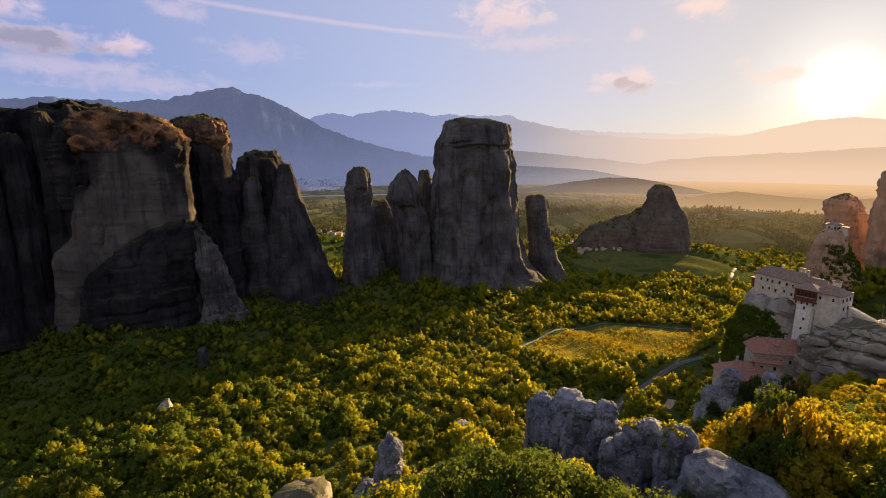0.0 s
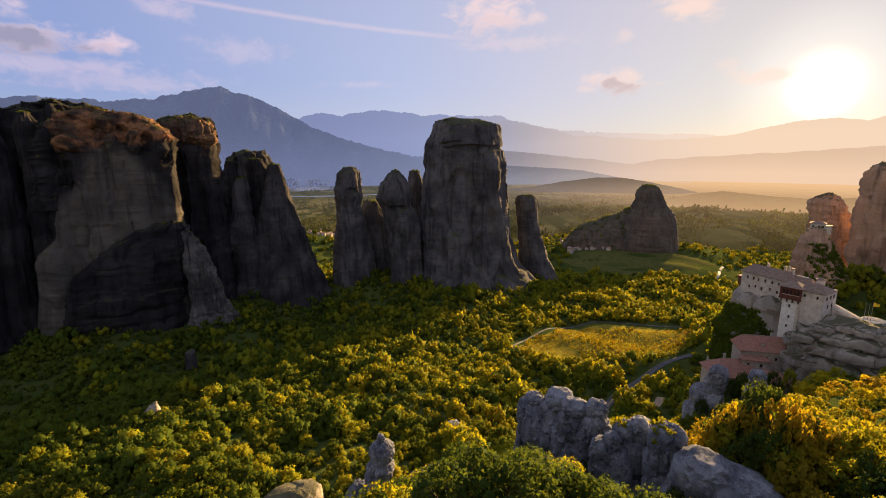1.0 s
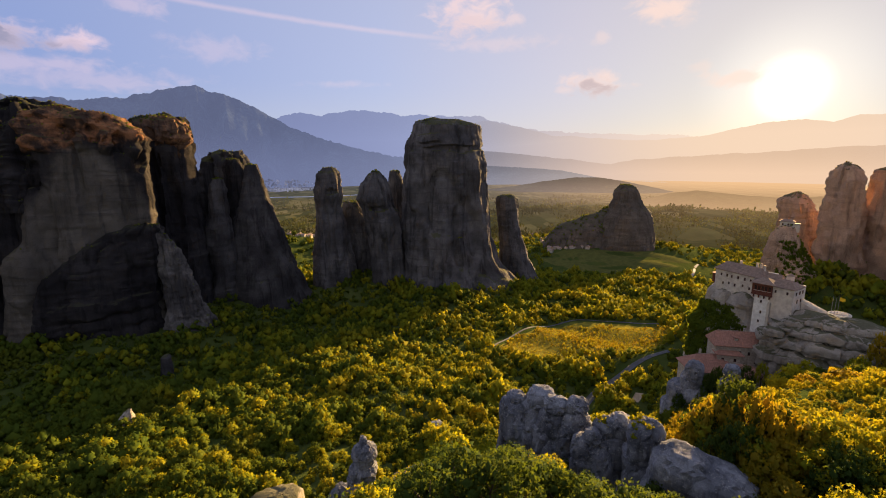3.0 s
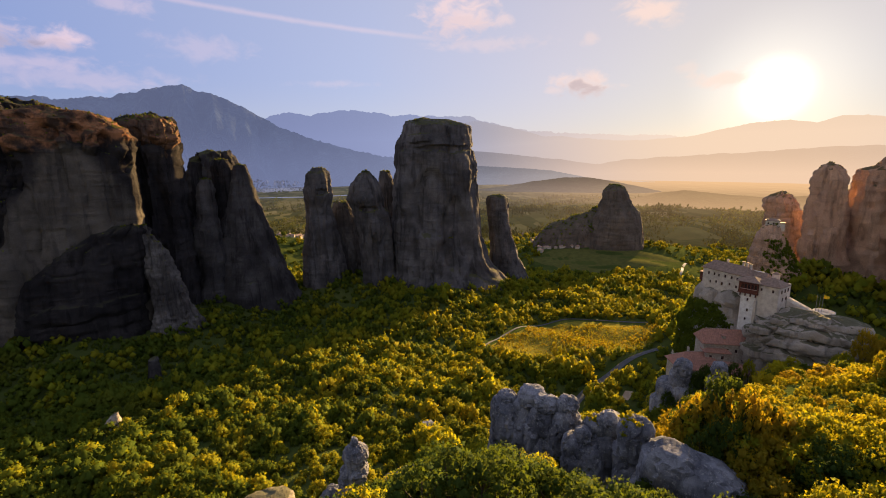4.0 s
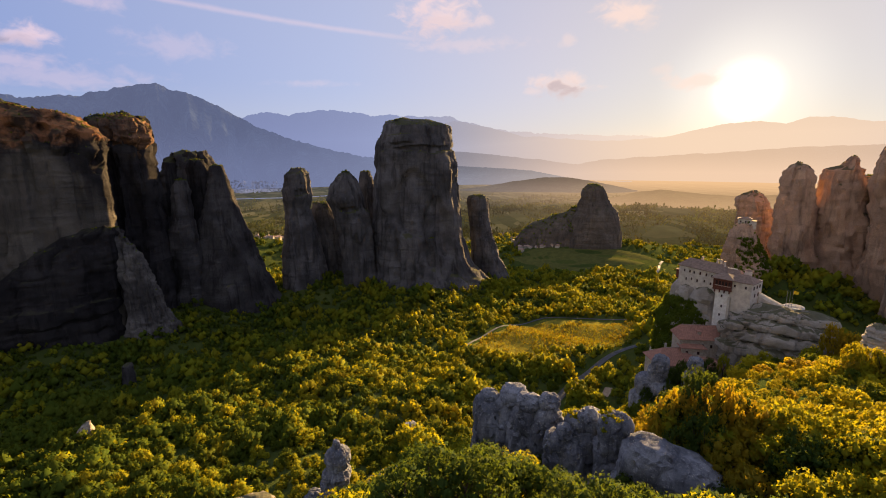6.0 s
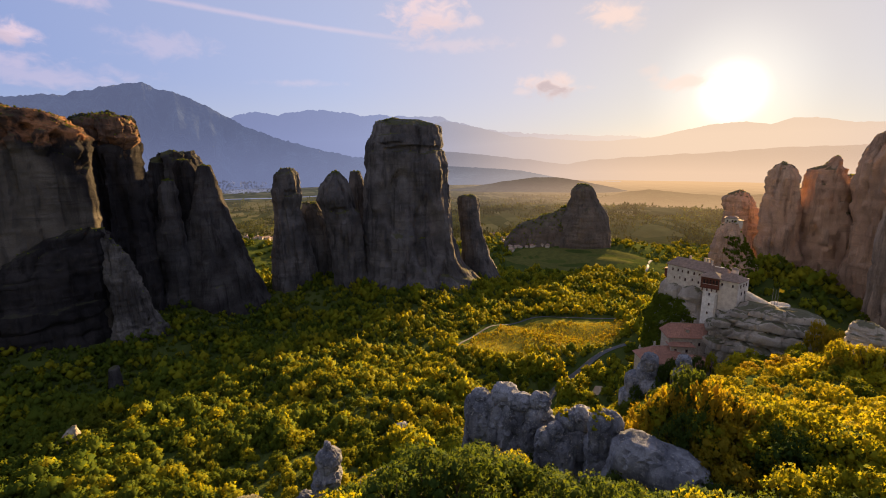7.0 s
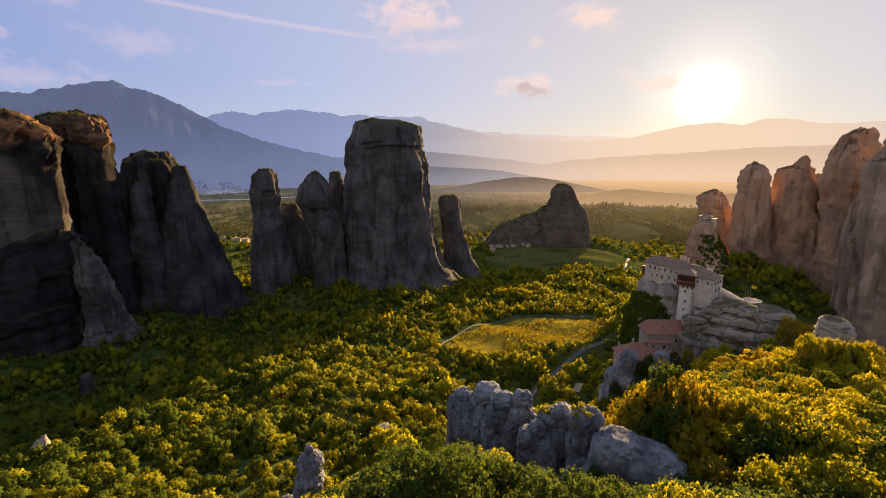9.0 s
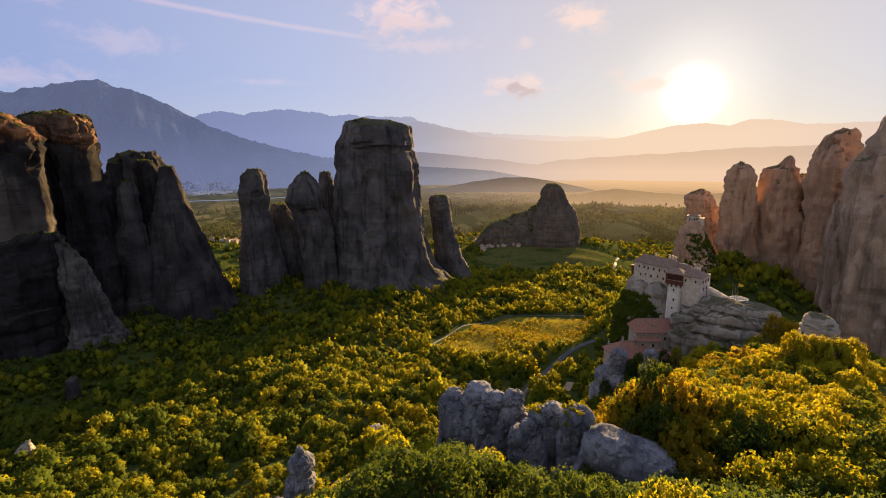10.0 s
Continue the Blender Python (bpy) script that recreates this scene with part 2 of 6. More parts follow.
CLOTH = plain_material("yellow_cloth", (0.75, 0.5, 0.02), (0.6, 0.38, 0.02), 3.0)


def ground_material():
    mt, n = material("scrub_ground")
    p = n.add("ShaderNodeNewGeometry")
    c = n.mix(n.remap(n.noise(p, 0.015, 5, 0.65), 0.35, 0.65), (0.045, 0.065, 0.016), (0.08, 0.095, 0.024))
    c = n.mix(n.m("MULTIPLY", n.remap(n.noise(p, 0.25, 5, 0.7), 0.5, 0.7), 0.5), c, (0.085, 0.075, 0.03))
    surface(n, c, 1.0, n.noise(p, 0.8, 5, 0.7), 0.8, 0.8, gloss=0.0)
    return mt


GROUND = ground_material()


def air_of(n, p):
    """Emitted colour that stands for the hazy lit air, bluish away from the sun and golden towards it, and a 0..1
    nearness to the sun's azimuth.
    """
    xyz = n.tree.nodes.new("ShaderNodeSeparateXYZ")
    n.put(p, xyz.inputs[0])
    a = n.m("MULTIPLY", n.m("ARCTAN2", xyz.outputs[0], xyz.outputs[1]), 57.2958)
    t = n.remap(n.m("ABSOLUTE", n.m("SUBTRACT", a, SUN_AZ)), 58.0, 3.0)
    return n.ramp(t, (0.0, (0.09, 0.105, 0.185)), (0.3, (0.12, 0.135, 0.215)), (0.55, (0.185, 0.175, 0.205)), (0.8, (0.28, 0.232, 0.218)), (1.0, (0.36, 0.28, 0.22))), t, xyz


def distance_material(name, near, veil, patches=0.0, low=0.0, high=400.0, far_veil=0.9, by_range=None, relief=0.0, haze_tint=None, sunward=None):
    """Backdrop of the far distance: land with kilometres of evening air mixed in as emission."""
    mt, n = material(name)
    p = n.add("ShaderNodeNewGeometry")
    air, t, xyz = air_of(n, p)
    # golden tint for the painted haze that lies low over the plain
    if haze_tint:
        air = n.mix(1.0, air, haze_tint, "MULTIPLY")
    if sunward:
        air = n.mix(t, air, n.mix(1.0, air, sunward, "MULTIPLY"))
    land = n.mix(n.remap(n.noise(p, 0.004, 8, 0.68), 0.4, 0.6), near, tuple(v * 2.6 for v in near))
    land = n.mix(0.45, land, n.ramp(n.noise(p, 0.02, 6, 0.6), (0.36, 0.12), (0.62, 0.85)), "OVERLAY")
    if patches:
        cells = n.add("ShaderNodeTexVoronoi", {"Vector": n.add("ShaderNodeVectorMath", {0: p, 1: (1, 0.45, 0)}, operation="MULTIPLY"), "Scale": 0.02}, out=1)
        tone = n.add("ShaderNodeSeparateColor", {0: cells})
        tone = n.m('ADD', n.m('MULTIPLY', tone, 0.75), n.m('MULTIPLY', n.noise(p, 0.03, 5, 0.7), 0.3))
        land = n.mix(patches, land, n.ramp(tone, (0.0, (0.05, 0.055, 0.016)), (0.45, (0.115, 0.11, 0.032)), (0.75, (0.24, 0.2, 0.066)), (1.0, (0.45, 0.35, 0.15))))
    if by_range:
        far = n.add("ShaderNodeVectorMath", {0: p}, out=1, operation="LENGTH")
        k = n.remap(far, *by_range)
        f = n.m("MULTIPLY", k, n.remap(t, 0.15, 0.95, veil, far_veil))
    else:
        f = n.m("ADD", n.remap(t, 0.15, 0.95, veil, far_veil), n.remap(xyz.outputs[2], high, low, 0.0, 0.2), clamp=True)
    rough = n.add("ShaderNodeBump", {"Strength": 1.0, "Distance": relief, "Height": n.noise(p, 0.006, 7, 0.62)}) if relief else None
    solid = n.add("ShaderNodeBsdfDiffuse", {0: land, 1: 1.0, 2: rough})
    # the haze is a glow in the material, not real air
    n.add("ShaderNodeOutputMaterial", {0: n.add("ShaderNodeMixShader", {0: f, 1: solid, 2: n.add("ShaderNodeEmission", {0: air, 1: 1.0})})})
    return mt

# ---- the land ----
# the near ridge that runs from the viewpoint to the monastery: heights by azimuth (down) and distance (across)
RIDGE_D = (0, 25, 45, 60, 75, 90, 110, 150, 190, 230, 290, 340)
RIDGE = {-60: (246, 190, 150), -30: (246, 214, 190, 174, 161, 150, 120), -12: (246, 222, 202, 187, 172, 157, 140, 90), 0: (246, 226, 208, 198, 183, 168, 148, 95),
         10: (246, 226, 208, 197, 186, 172, 150, 95), 18: (246, 226, 208, 197, 187, 178, 153, 95), 26: (246, 226, 208, 197, 187, 180, 158, 100), 33: (246, 227, 208, 198, 190, 190, 180, 152, 147, 140, 100),
         38: (246, 227, 208, 197, 193, 197, 195, 176, 158, 146, 100), 45: (246, 227, 207, 197, 193, 195, 196, 187, 174, 166, 140, 100), 53: (246, 228, 209, 199, 195, 197, 197, 190, 183, 170, 140, 110),
         62: (246, 229, 211, 201, 198, 199, 199, 191, 184, 168, 140, 120), 90: (246, 230, 217, 210, 205, 200, 190, 170, 150, 140, 120, 100)}


def ridge_z(a, d):
    cols = sorted(RIDGE)
    table = np.array([[*RIDGE[c], *([RIDGE[c][-1] - 60] * (len(RIDGE_D) - len(RIDGE[c])))] for c in cols], float)
    by_d = np.stack([np.interp(d, RIDGE_D, row, right=0) for row in table])
    i = np.clip(np.searchsorted(cols, a) - 1, 0, len(cols) - 2)
    lo, hi = np.array(cols)[i], np.array(cols)[i + 1]
    t = np.clip((a - lo) / (hi - lo), 0, 1)
    t = t * t * (3 - 2 * t)
    return np.take_along_axis(by_d, i[None], 0)[0] * (1 - t) + np.take_along_axis(by_d, i[None] + 1, 0)[0] * t


def valley(d):
    return np.interp(d, (0, 30, 60, 95, 140, 280, 400, 580, 900, 1500, 2500, 5000), (238, 205, 172, 152, 131, 96, 78, 62, 50, 30, 8, 0))


def lumps(x, y):
    """Gentle uneven rise and fall, in metres."""
    return (np.sin(x * 0.031 + 1.3) * np.cos(y * 0.027 - 0.4) * 3.5 + np.sin(x * 0.011 - y * 0.014) * 5.0 + np.sin(x * 0.083 + y * 0.061) * 1.2)


def ground_z(x, y):
    x, y = np.atleast_1d(np.asarray(x, float)), np.atleast_1d(np.asarray(y, float))
    d = np.hypot(x, y)
    z = valley(d) + 1.15 * lumps(x, y) * np.clip((d - 60) / 150, 0, 1) * np.clip((2600 - d) / 1500, 0.0, 1)
    # scree below the cliffs, the foot of the needles beyond the monastery, low hills on the plain
    for bx, by, br, bh in ((-330, 470, 130, 38), (-215, 575, 90, 16), (50, 590, 115, 34), (-70, 590, 80, 22), (330, 290, 120, 62), (270, 300, 75, 42), (425, 855, 110, 24),
                           (380, 915, 100, 15), (450, 1000, 120, 8), (700, 1650, 250, 24), (420, 1500, 220, 16), (1000, 1350, 260, 34), (120, 1900, 350, 16), (760, 1150, 140, 22), (-330, 900, 120, 45), (-150, 1000, 150, 20)):
        z = z + bh * np.exp(-((x - bx) ** 2 + (y - by) ** 2) / br ** 2)
    best = ridge_z(np.degrees(np.arctan2(x, y)), d)
    k = 6.0
    return np.maximum(z, best) + k * np.exp(-np.abs(z - best) / k) * 0.5


def mesh_of(name, verts, faces, mat, smooth=False, normals=None):
    me = bpy.data.meshes.new(name)
    verts, faces = np.asarray(verts, np.float32), np.asarray(faces, np.int32)
    me.vertices.add(len(verts))
    me.vertices.foreach_set("co", verts.ravel())
    k = faces.shape[1]
    me.loops.add(faces.size)
    me.loops.foreach_set("vertex_index", faces.ravel())
    me.polygons.add(len(faces))
    me.polygons.foreach_set("loop_start", np.arange(0, faces.size, k, dtype=np.int32))
    me.update(calc_edges=True)
    me.validate()
    if mat:
        me.materials.append(mat)
    if smooth:
        me.polygons.foreach_set("use_smooth", np.ones(len(faces), bool))
    if normals is not None:
        me.normals_split_custom_set_from_vertices(np.asarray(normals, np.float32))
    return me


def grid_faces(rows, cols, wrap=False):
    i, j = np.meshgrid(np.arange(rows - 1), np.arange(cols if wrap else cols - 1), indexing="ij")
    i, j = i.ravel(), j.ravel()
    k = (j + 1) % cols
    return np.stack([i * cols + j, i * cols + k, (i + 1) * cols + k, (i + 1) * cols + j], 1)


def polar(a, d):
    return math.sin(radians(a)) * d, math.cos(radians(a)) * d


FAR_EDGE = 1100.0
rad = np.concatenate([np.linspace(0.01, 20, 8), np.geomspace(24, 1060, 140), [FAR_EDGE], np.geomspace(1160, 4990, 60)])
aa = np.radians(np.concatenate([np.arange(-60, 72, 0.75), np.arange(72, 300, 4.0)]))
R_, A_ = np.meshgrid(rad, aa, indexing="ij")
GX, GY = R_ * np.sin(A_), R_ * np.cos(A_) - 0.7
gf = grid_faces(len(rad), len(aa), True)[:, ::-1]
gm = mesh_of("ground", np.stack([GX, GY, ground_z(GX, GY)], -1).reshape(-1, 3), gf, GROUND, True)
# the far plain glows: haze is mixed into its material
gm.materials.append(distance_material("far_plain", (0.05, 0.055, 0.016), 0.24, patches=0.75, far_veil=0.88, by_range=(700, 4500), haze_tint=(1.06, 0.83, 0.55)))
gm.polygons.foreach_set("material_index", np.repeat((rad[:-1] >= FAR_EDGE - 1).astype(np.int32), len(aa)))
tagged(new("ground", gm), "wooded valley floor running out to a hazy evening plain", "ground", kind="structure")

# ---- far ranges ----
def far_range(name, label, radius, crest, mat, rough=0.12, seed=0, foot=-0.0, depth=500, bumps=26.0):
    a0, a1 = crest[0][0], crest[-1][0]
    az_ = np.arange(a0, a1, 0.16)
    el_ = np.interp(az_, [c[0] for c in crest], [c[1] for c in crest])
    rows = []
    steps = 16
    for j in range(steps):
        s = j / (steps - 1)
        row = []
        for a, e in zip(az_, el_):
            top = EYE + radius * math.tan(radians(e))
            top += rough * radius / 57.3 * (noise.fractal(Vector((a * 0.55, seed, 0)), 1.0, 2.1, 6) + 0.45 * noise.fractal(Vector((a * 2.6, seed, 5)), 0.8, 2.2, 5))
            x, y = polar(a, radius - depth * s)
            gully = noise.fractal(Vector((a * 0.5 + s * 0.9, s * 2.5, seed + 3)), 1.0, 2.0, 5) * bumps * math.sin(math.pi * s) * 2
            x, y = polar(a, radius - depth * s + gully * 3)
            row.append((x, y, (1 - s) ** 1.25 * (top - foot) + foot + gully * 0.35))
        rows.append(row)
    back = [(polar(a, radius + 60)[0], polar(a, radius + 60)[1], -30) for a in az_]
    rows.insert(0, back)
    me = mesh_of(name, np.array(rows).reshape(-1, 3), grid_faces(len(rows), len(az_)), mat, True)
    return tagged(new(name, me), label, "mountain", kind="structure")


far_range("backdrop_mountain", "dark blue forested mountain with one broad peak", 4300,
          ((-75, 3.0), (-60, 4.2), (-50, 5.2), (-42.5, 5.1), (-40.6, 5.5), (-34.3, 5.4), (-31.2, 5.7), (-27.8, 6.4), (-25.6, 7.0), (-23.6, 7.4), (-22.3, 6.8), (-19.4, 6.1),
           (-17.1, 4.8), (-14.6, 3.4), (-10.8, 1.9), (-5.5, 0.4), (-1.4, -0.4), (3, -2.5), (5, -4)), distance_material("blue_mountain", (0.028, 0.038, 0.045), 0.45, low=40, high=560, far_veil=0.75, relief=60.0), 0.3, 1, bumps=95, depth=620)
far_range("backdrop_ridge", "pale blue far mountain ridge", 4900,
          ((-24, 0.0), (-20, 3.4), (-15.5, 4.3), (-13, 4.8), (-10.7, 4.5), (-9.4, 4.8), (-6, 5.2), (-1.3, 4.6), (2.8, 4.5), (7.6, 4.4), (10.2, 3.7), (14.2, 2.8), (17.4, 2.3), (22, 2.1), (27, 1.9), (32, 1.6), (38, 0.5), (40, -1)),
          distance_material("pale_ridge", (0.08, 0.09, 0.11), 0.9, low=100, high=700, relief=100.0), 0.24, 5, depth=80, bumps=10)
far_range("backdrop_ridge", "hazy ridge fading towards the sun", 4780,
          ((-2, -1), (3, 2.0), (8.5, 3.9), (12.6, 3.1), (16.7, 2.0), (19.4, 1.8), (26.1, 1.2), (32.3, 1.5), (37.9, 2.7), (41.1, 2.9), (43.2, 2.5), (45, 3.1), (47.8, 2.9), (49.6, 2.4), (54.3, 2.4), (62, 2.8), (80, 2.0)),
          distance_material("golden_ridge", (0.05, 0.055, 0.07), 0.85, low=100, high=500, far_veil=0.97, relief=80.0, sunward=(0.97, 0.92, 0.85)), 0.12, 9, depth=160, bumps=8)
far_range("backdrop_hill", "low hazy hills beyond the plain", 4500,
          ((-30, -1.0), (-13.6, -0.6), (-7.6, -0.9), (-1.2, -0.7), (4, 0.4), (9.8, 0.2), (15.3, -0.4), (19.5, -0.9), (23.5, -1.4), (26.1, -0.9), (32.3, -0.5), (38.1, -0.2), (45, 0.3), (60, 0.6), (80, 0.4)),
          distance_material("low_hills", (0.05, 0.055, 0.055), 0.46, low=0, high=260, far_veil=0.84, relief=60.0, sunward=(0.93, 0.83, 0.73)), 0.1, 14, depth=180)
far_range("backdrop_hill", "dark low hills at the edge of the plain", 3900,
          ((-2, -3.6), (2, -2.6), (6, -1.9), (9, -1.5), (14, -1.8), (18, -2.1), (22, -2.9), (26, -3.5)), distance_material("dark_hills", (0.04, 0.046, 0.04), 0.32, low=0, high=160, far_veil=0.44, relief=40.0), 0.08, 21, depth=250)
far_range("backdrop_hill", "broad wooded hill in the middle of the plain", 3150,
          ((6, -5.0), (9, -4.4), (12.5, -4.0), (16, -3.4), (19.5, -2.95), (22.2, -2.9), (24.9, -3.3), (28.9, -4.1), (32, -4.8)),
          distance_material("wooded_hill", (0.045, 0.043, 0.016), 0.08, low=0, high=100, far_veil=0.24, relief=30.0, haze_tint=(1.02, 0.86, 0.7)), 0.06, 27, depth=260, bumps=14)
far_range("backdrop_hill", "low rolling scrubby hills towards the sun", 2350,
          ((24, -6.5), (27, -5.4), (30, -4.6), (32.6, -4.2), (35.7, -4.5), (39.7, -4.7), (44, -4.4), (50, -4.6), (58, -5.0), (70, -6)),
          distance_material("scrub_hill", (0.055, 0.045, 0.014), 0.1, low=0, high=80, far_veil=0.4, relief=30.0, haze_tint=(1.06, 0.83, 0.55)), 0.07, 33, depth=380, bumps=16)

# ---- rocks ----
def loft(name, azim, dist, rows, mat, seed, deep=0.9, lobes=0.12, flute=0.08, strata=0.018, segs=None, step=None, crack=0.0, dome=0.14, cell=1.0, square=1.0, turn=0.0, shapes=(), craggy=None):
    """A rock tower: a stack of lobed rings round a leaning axis, then ribs, gullies, ledges and cracks pushed into its skin.
    rows: height, sideways shift, half width, from the top down. square below 1 flattens the faces; turn swings it round its axis.
    shapes: broad hollows and bulges of the side that faces the valley, as (sideways, height, half width, half height, metres out). craggy: height above which the rock is broken up, and by how much."""
    z_top, z_low = rows[0][0], rows[-1][0]
    high, wide = z_top - z_low, max(r[2] for r in rows)
    mean = sum(r[2] for r in rows[:-1]) / (len(rows) - 1)
    zs = [r[0] for r in rows][::-1]
    shift, half = [r[1] for r in rows][::-1], [r[2] for r in rows][::-1]
    segs = segs or ((66 if dist < 96 else 48) if mean < 12 else 100)
    n_ring = max(14, int(high / (step or max(high / 84, mean / (11 if mean < 12 else 22)))))
    a = radians(azim)
    base = Vector((math.sin(a), math.cos(a), 0)) * dist
    a += radians(turn)
    right, back = Vector((math.cos(a), -math.sin(a), 0)), Vector((math.sin(a), math.cos(a), 0))
    verts = []
    cap = 5
    r_top = half[-1]
    for i in range(n_ring + 1 + cap):
        if i <= n_ring:
            z, shut, lift = z_low + high * i / n_ring, 1.0, 0.0
        else:
            shut = (0.9, 0.74, 0.52, 0.28, 0.06)[i - n_ring - 1]
            z, lift = z_top, r_top * dome * (1 - shut * shut)
        u, r = float(np.interp(z, zs, shift)), float(np.interp(z, zs, half))
        u += noise.fractal(Vector((seed, 4.0, z / mean * 0.8)), 1.0, 2.0, 3) * mean * 0.07
        for k in range(segs):
            t = 2 * math.pi * k / segs
            c, s = math.cos(t), math.sin(t)
            if square != 1.0:
                c, s = math.copysign(abs(c) ** square, c), math.copysign(abs(s) ** square, s)
            lob = noise.fractal(Vector((c * 1.4 + seed * 3.1, s * 1.4 - seed, z / mean * 0.35)), 1.0, 2.0, 3) * lobes
            q = Vector((u + r * c * (1 + lob) * shut, r * deep * s * (1 + lob) * shut, z + lift))
            g = q / mean
            tall = Vector((g.x * 2.2 + seed, g.y * 2.2, g.z * 0.17))
            rib = noise.ridged_multi_fractal(tall, 0.9, 2.2, 4, 0.9, 2.0) - 1.0
            flat = Vector((g.x * 0.45, g.y * 0.45 + seed, g.z * 3.2))
            bed = noise.fractal(flat, 0.8, 2.3, 4)
            bed = math.copysign(abs(bed) ** 0.6, bed)
            tiny = noise.fractal(g * 6.5 + Vector((seed, 0, 0)), 0.8, 2.2, 5)
            m = rib * flute * 0.85 + bed * strata * 1.3 + tiny * flute * 0.22
            seam = noise.noise(Vector((g.x * 1.25 + seed * 2, g.y * 1.25, g.z * 0.1))) + 0.12 * noise.noise(g * 2.5)
            m -= max(0.0, 1 - abs(seam) / 0.07) * flute * 0.75
            if crack:
                v = noise.voronoi(Vector((g.x, g.y, g.z * 0.62)) * cell + Vector((seed, seed, 0)) + Vector((0.25, 0.2, 0.1)) * noise.noise(g * 2.0))[0]
                m += (min((v[1] - v[0]) / 0.17, 1.0) ** 0.7 - 1) * crack
            if craggy:
                k_ = min(1.0, max(0.0, (z - craggy[0]) / 10 + noise.noise(Vector((q.x * 0.06, q.y * 0.06, seed)))))
                v = noise.voronoi(Vector((g.x * 2.6, g.y * 2.6, g.z * 3.4)) + Vector((seed, 0, 0)))[0]
                m += k_ * craggy[1] * (0.5 - 1.3 * v[0] + 0.6 * noise.fractal(Vector((g.x * 5, g.y * 5, g.z * 7)), 0.8, 2.2, 4))
            for su, sz, ru, rz, out in (shapes if s < 0.2 else ()):
                far = math.hypot((q.x - su) / ru, (z - sz) / rz) + 0.22 * noise.noise(Vector((q.x / ru * 1.7, z / rz * 1.7, seed)))
                if far < 1.0:
                    k_ = min(1.0, (1.0 - far) / 0.3)
                    m += out / mean * k_ * k_ * (3 - 2 * k_)
            q2 = base + right * (q.x + mean * m * c) + back * (q.y + mean * m * s)
            dz = (noise.fractal(g * 2.4 + Vector((0, seed, 0)), 0.9, 2.1, 4) * 0.12 + m * 0.5) * mean * (0.35 if i <= n_ring - 2 else 0.8)
            verts.append((q2.x, q2.y, q.z + dz))
    me = mesh_of(name, verts, grid_faces(n_ring + 1 + cap, segs, True), mat, False)
    me.polygons.foreach_set("use_smooth", np.ones(len(me.polygons), bool))
    me.set_sharp_from_angle(angle=radians(38))
    return me


def rock(name, label, category, spec, mat, seed, group="", **kw):
    azim, dist, rows = spec
    return tagged(new(name, loft(name, azim, dist, rows, mat, seed, **kw)), label, category, group)


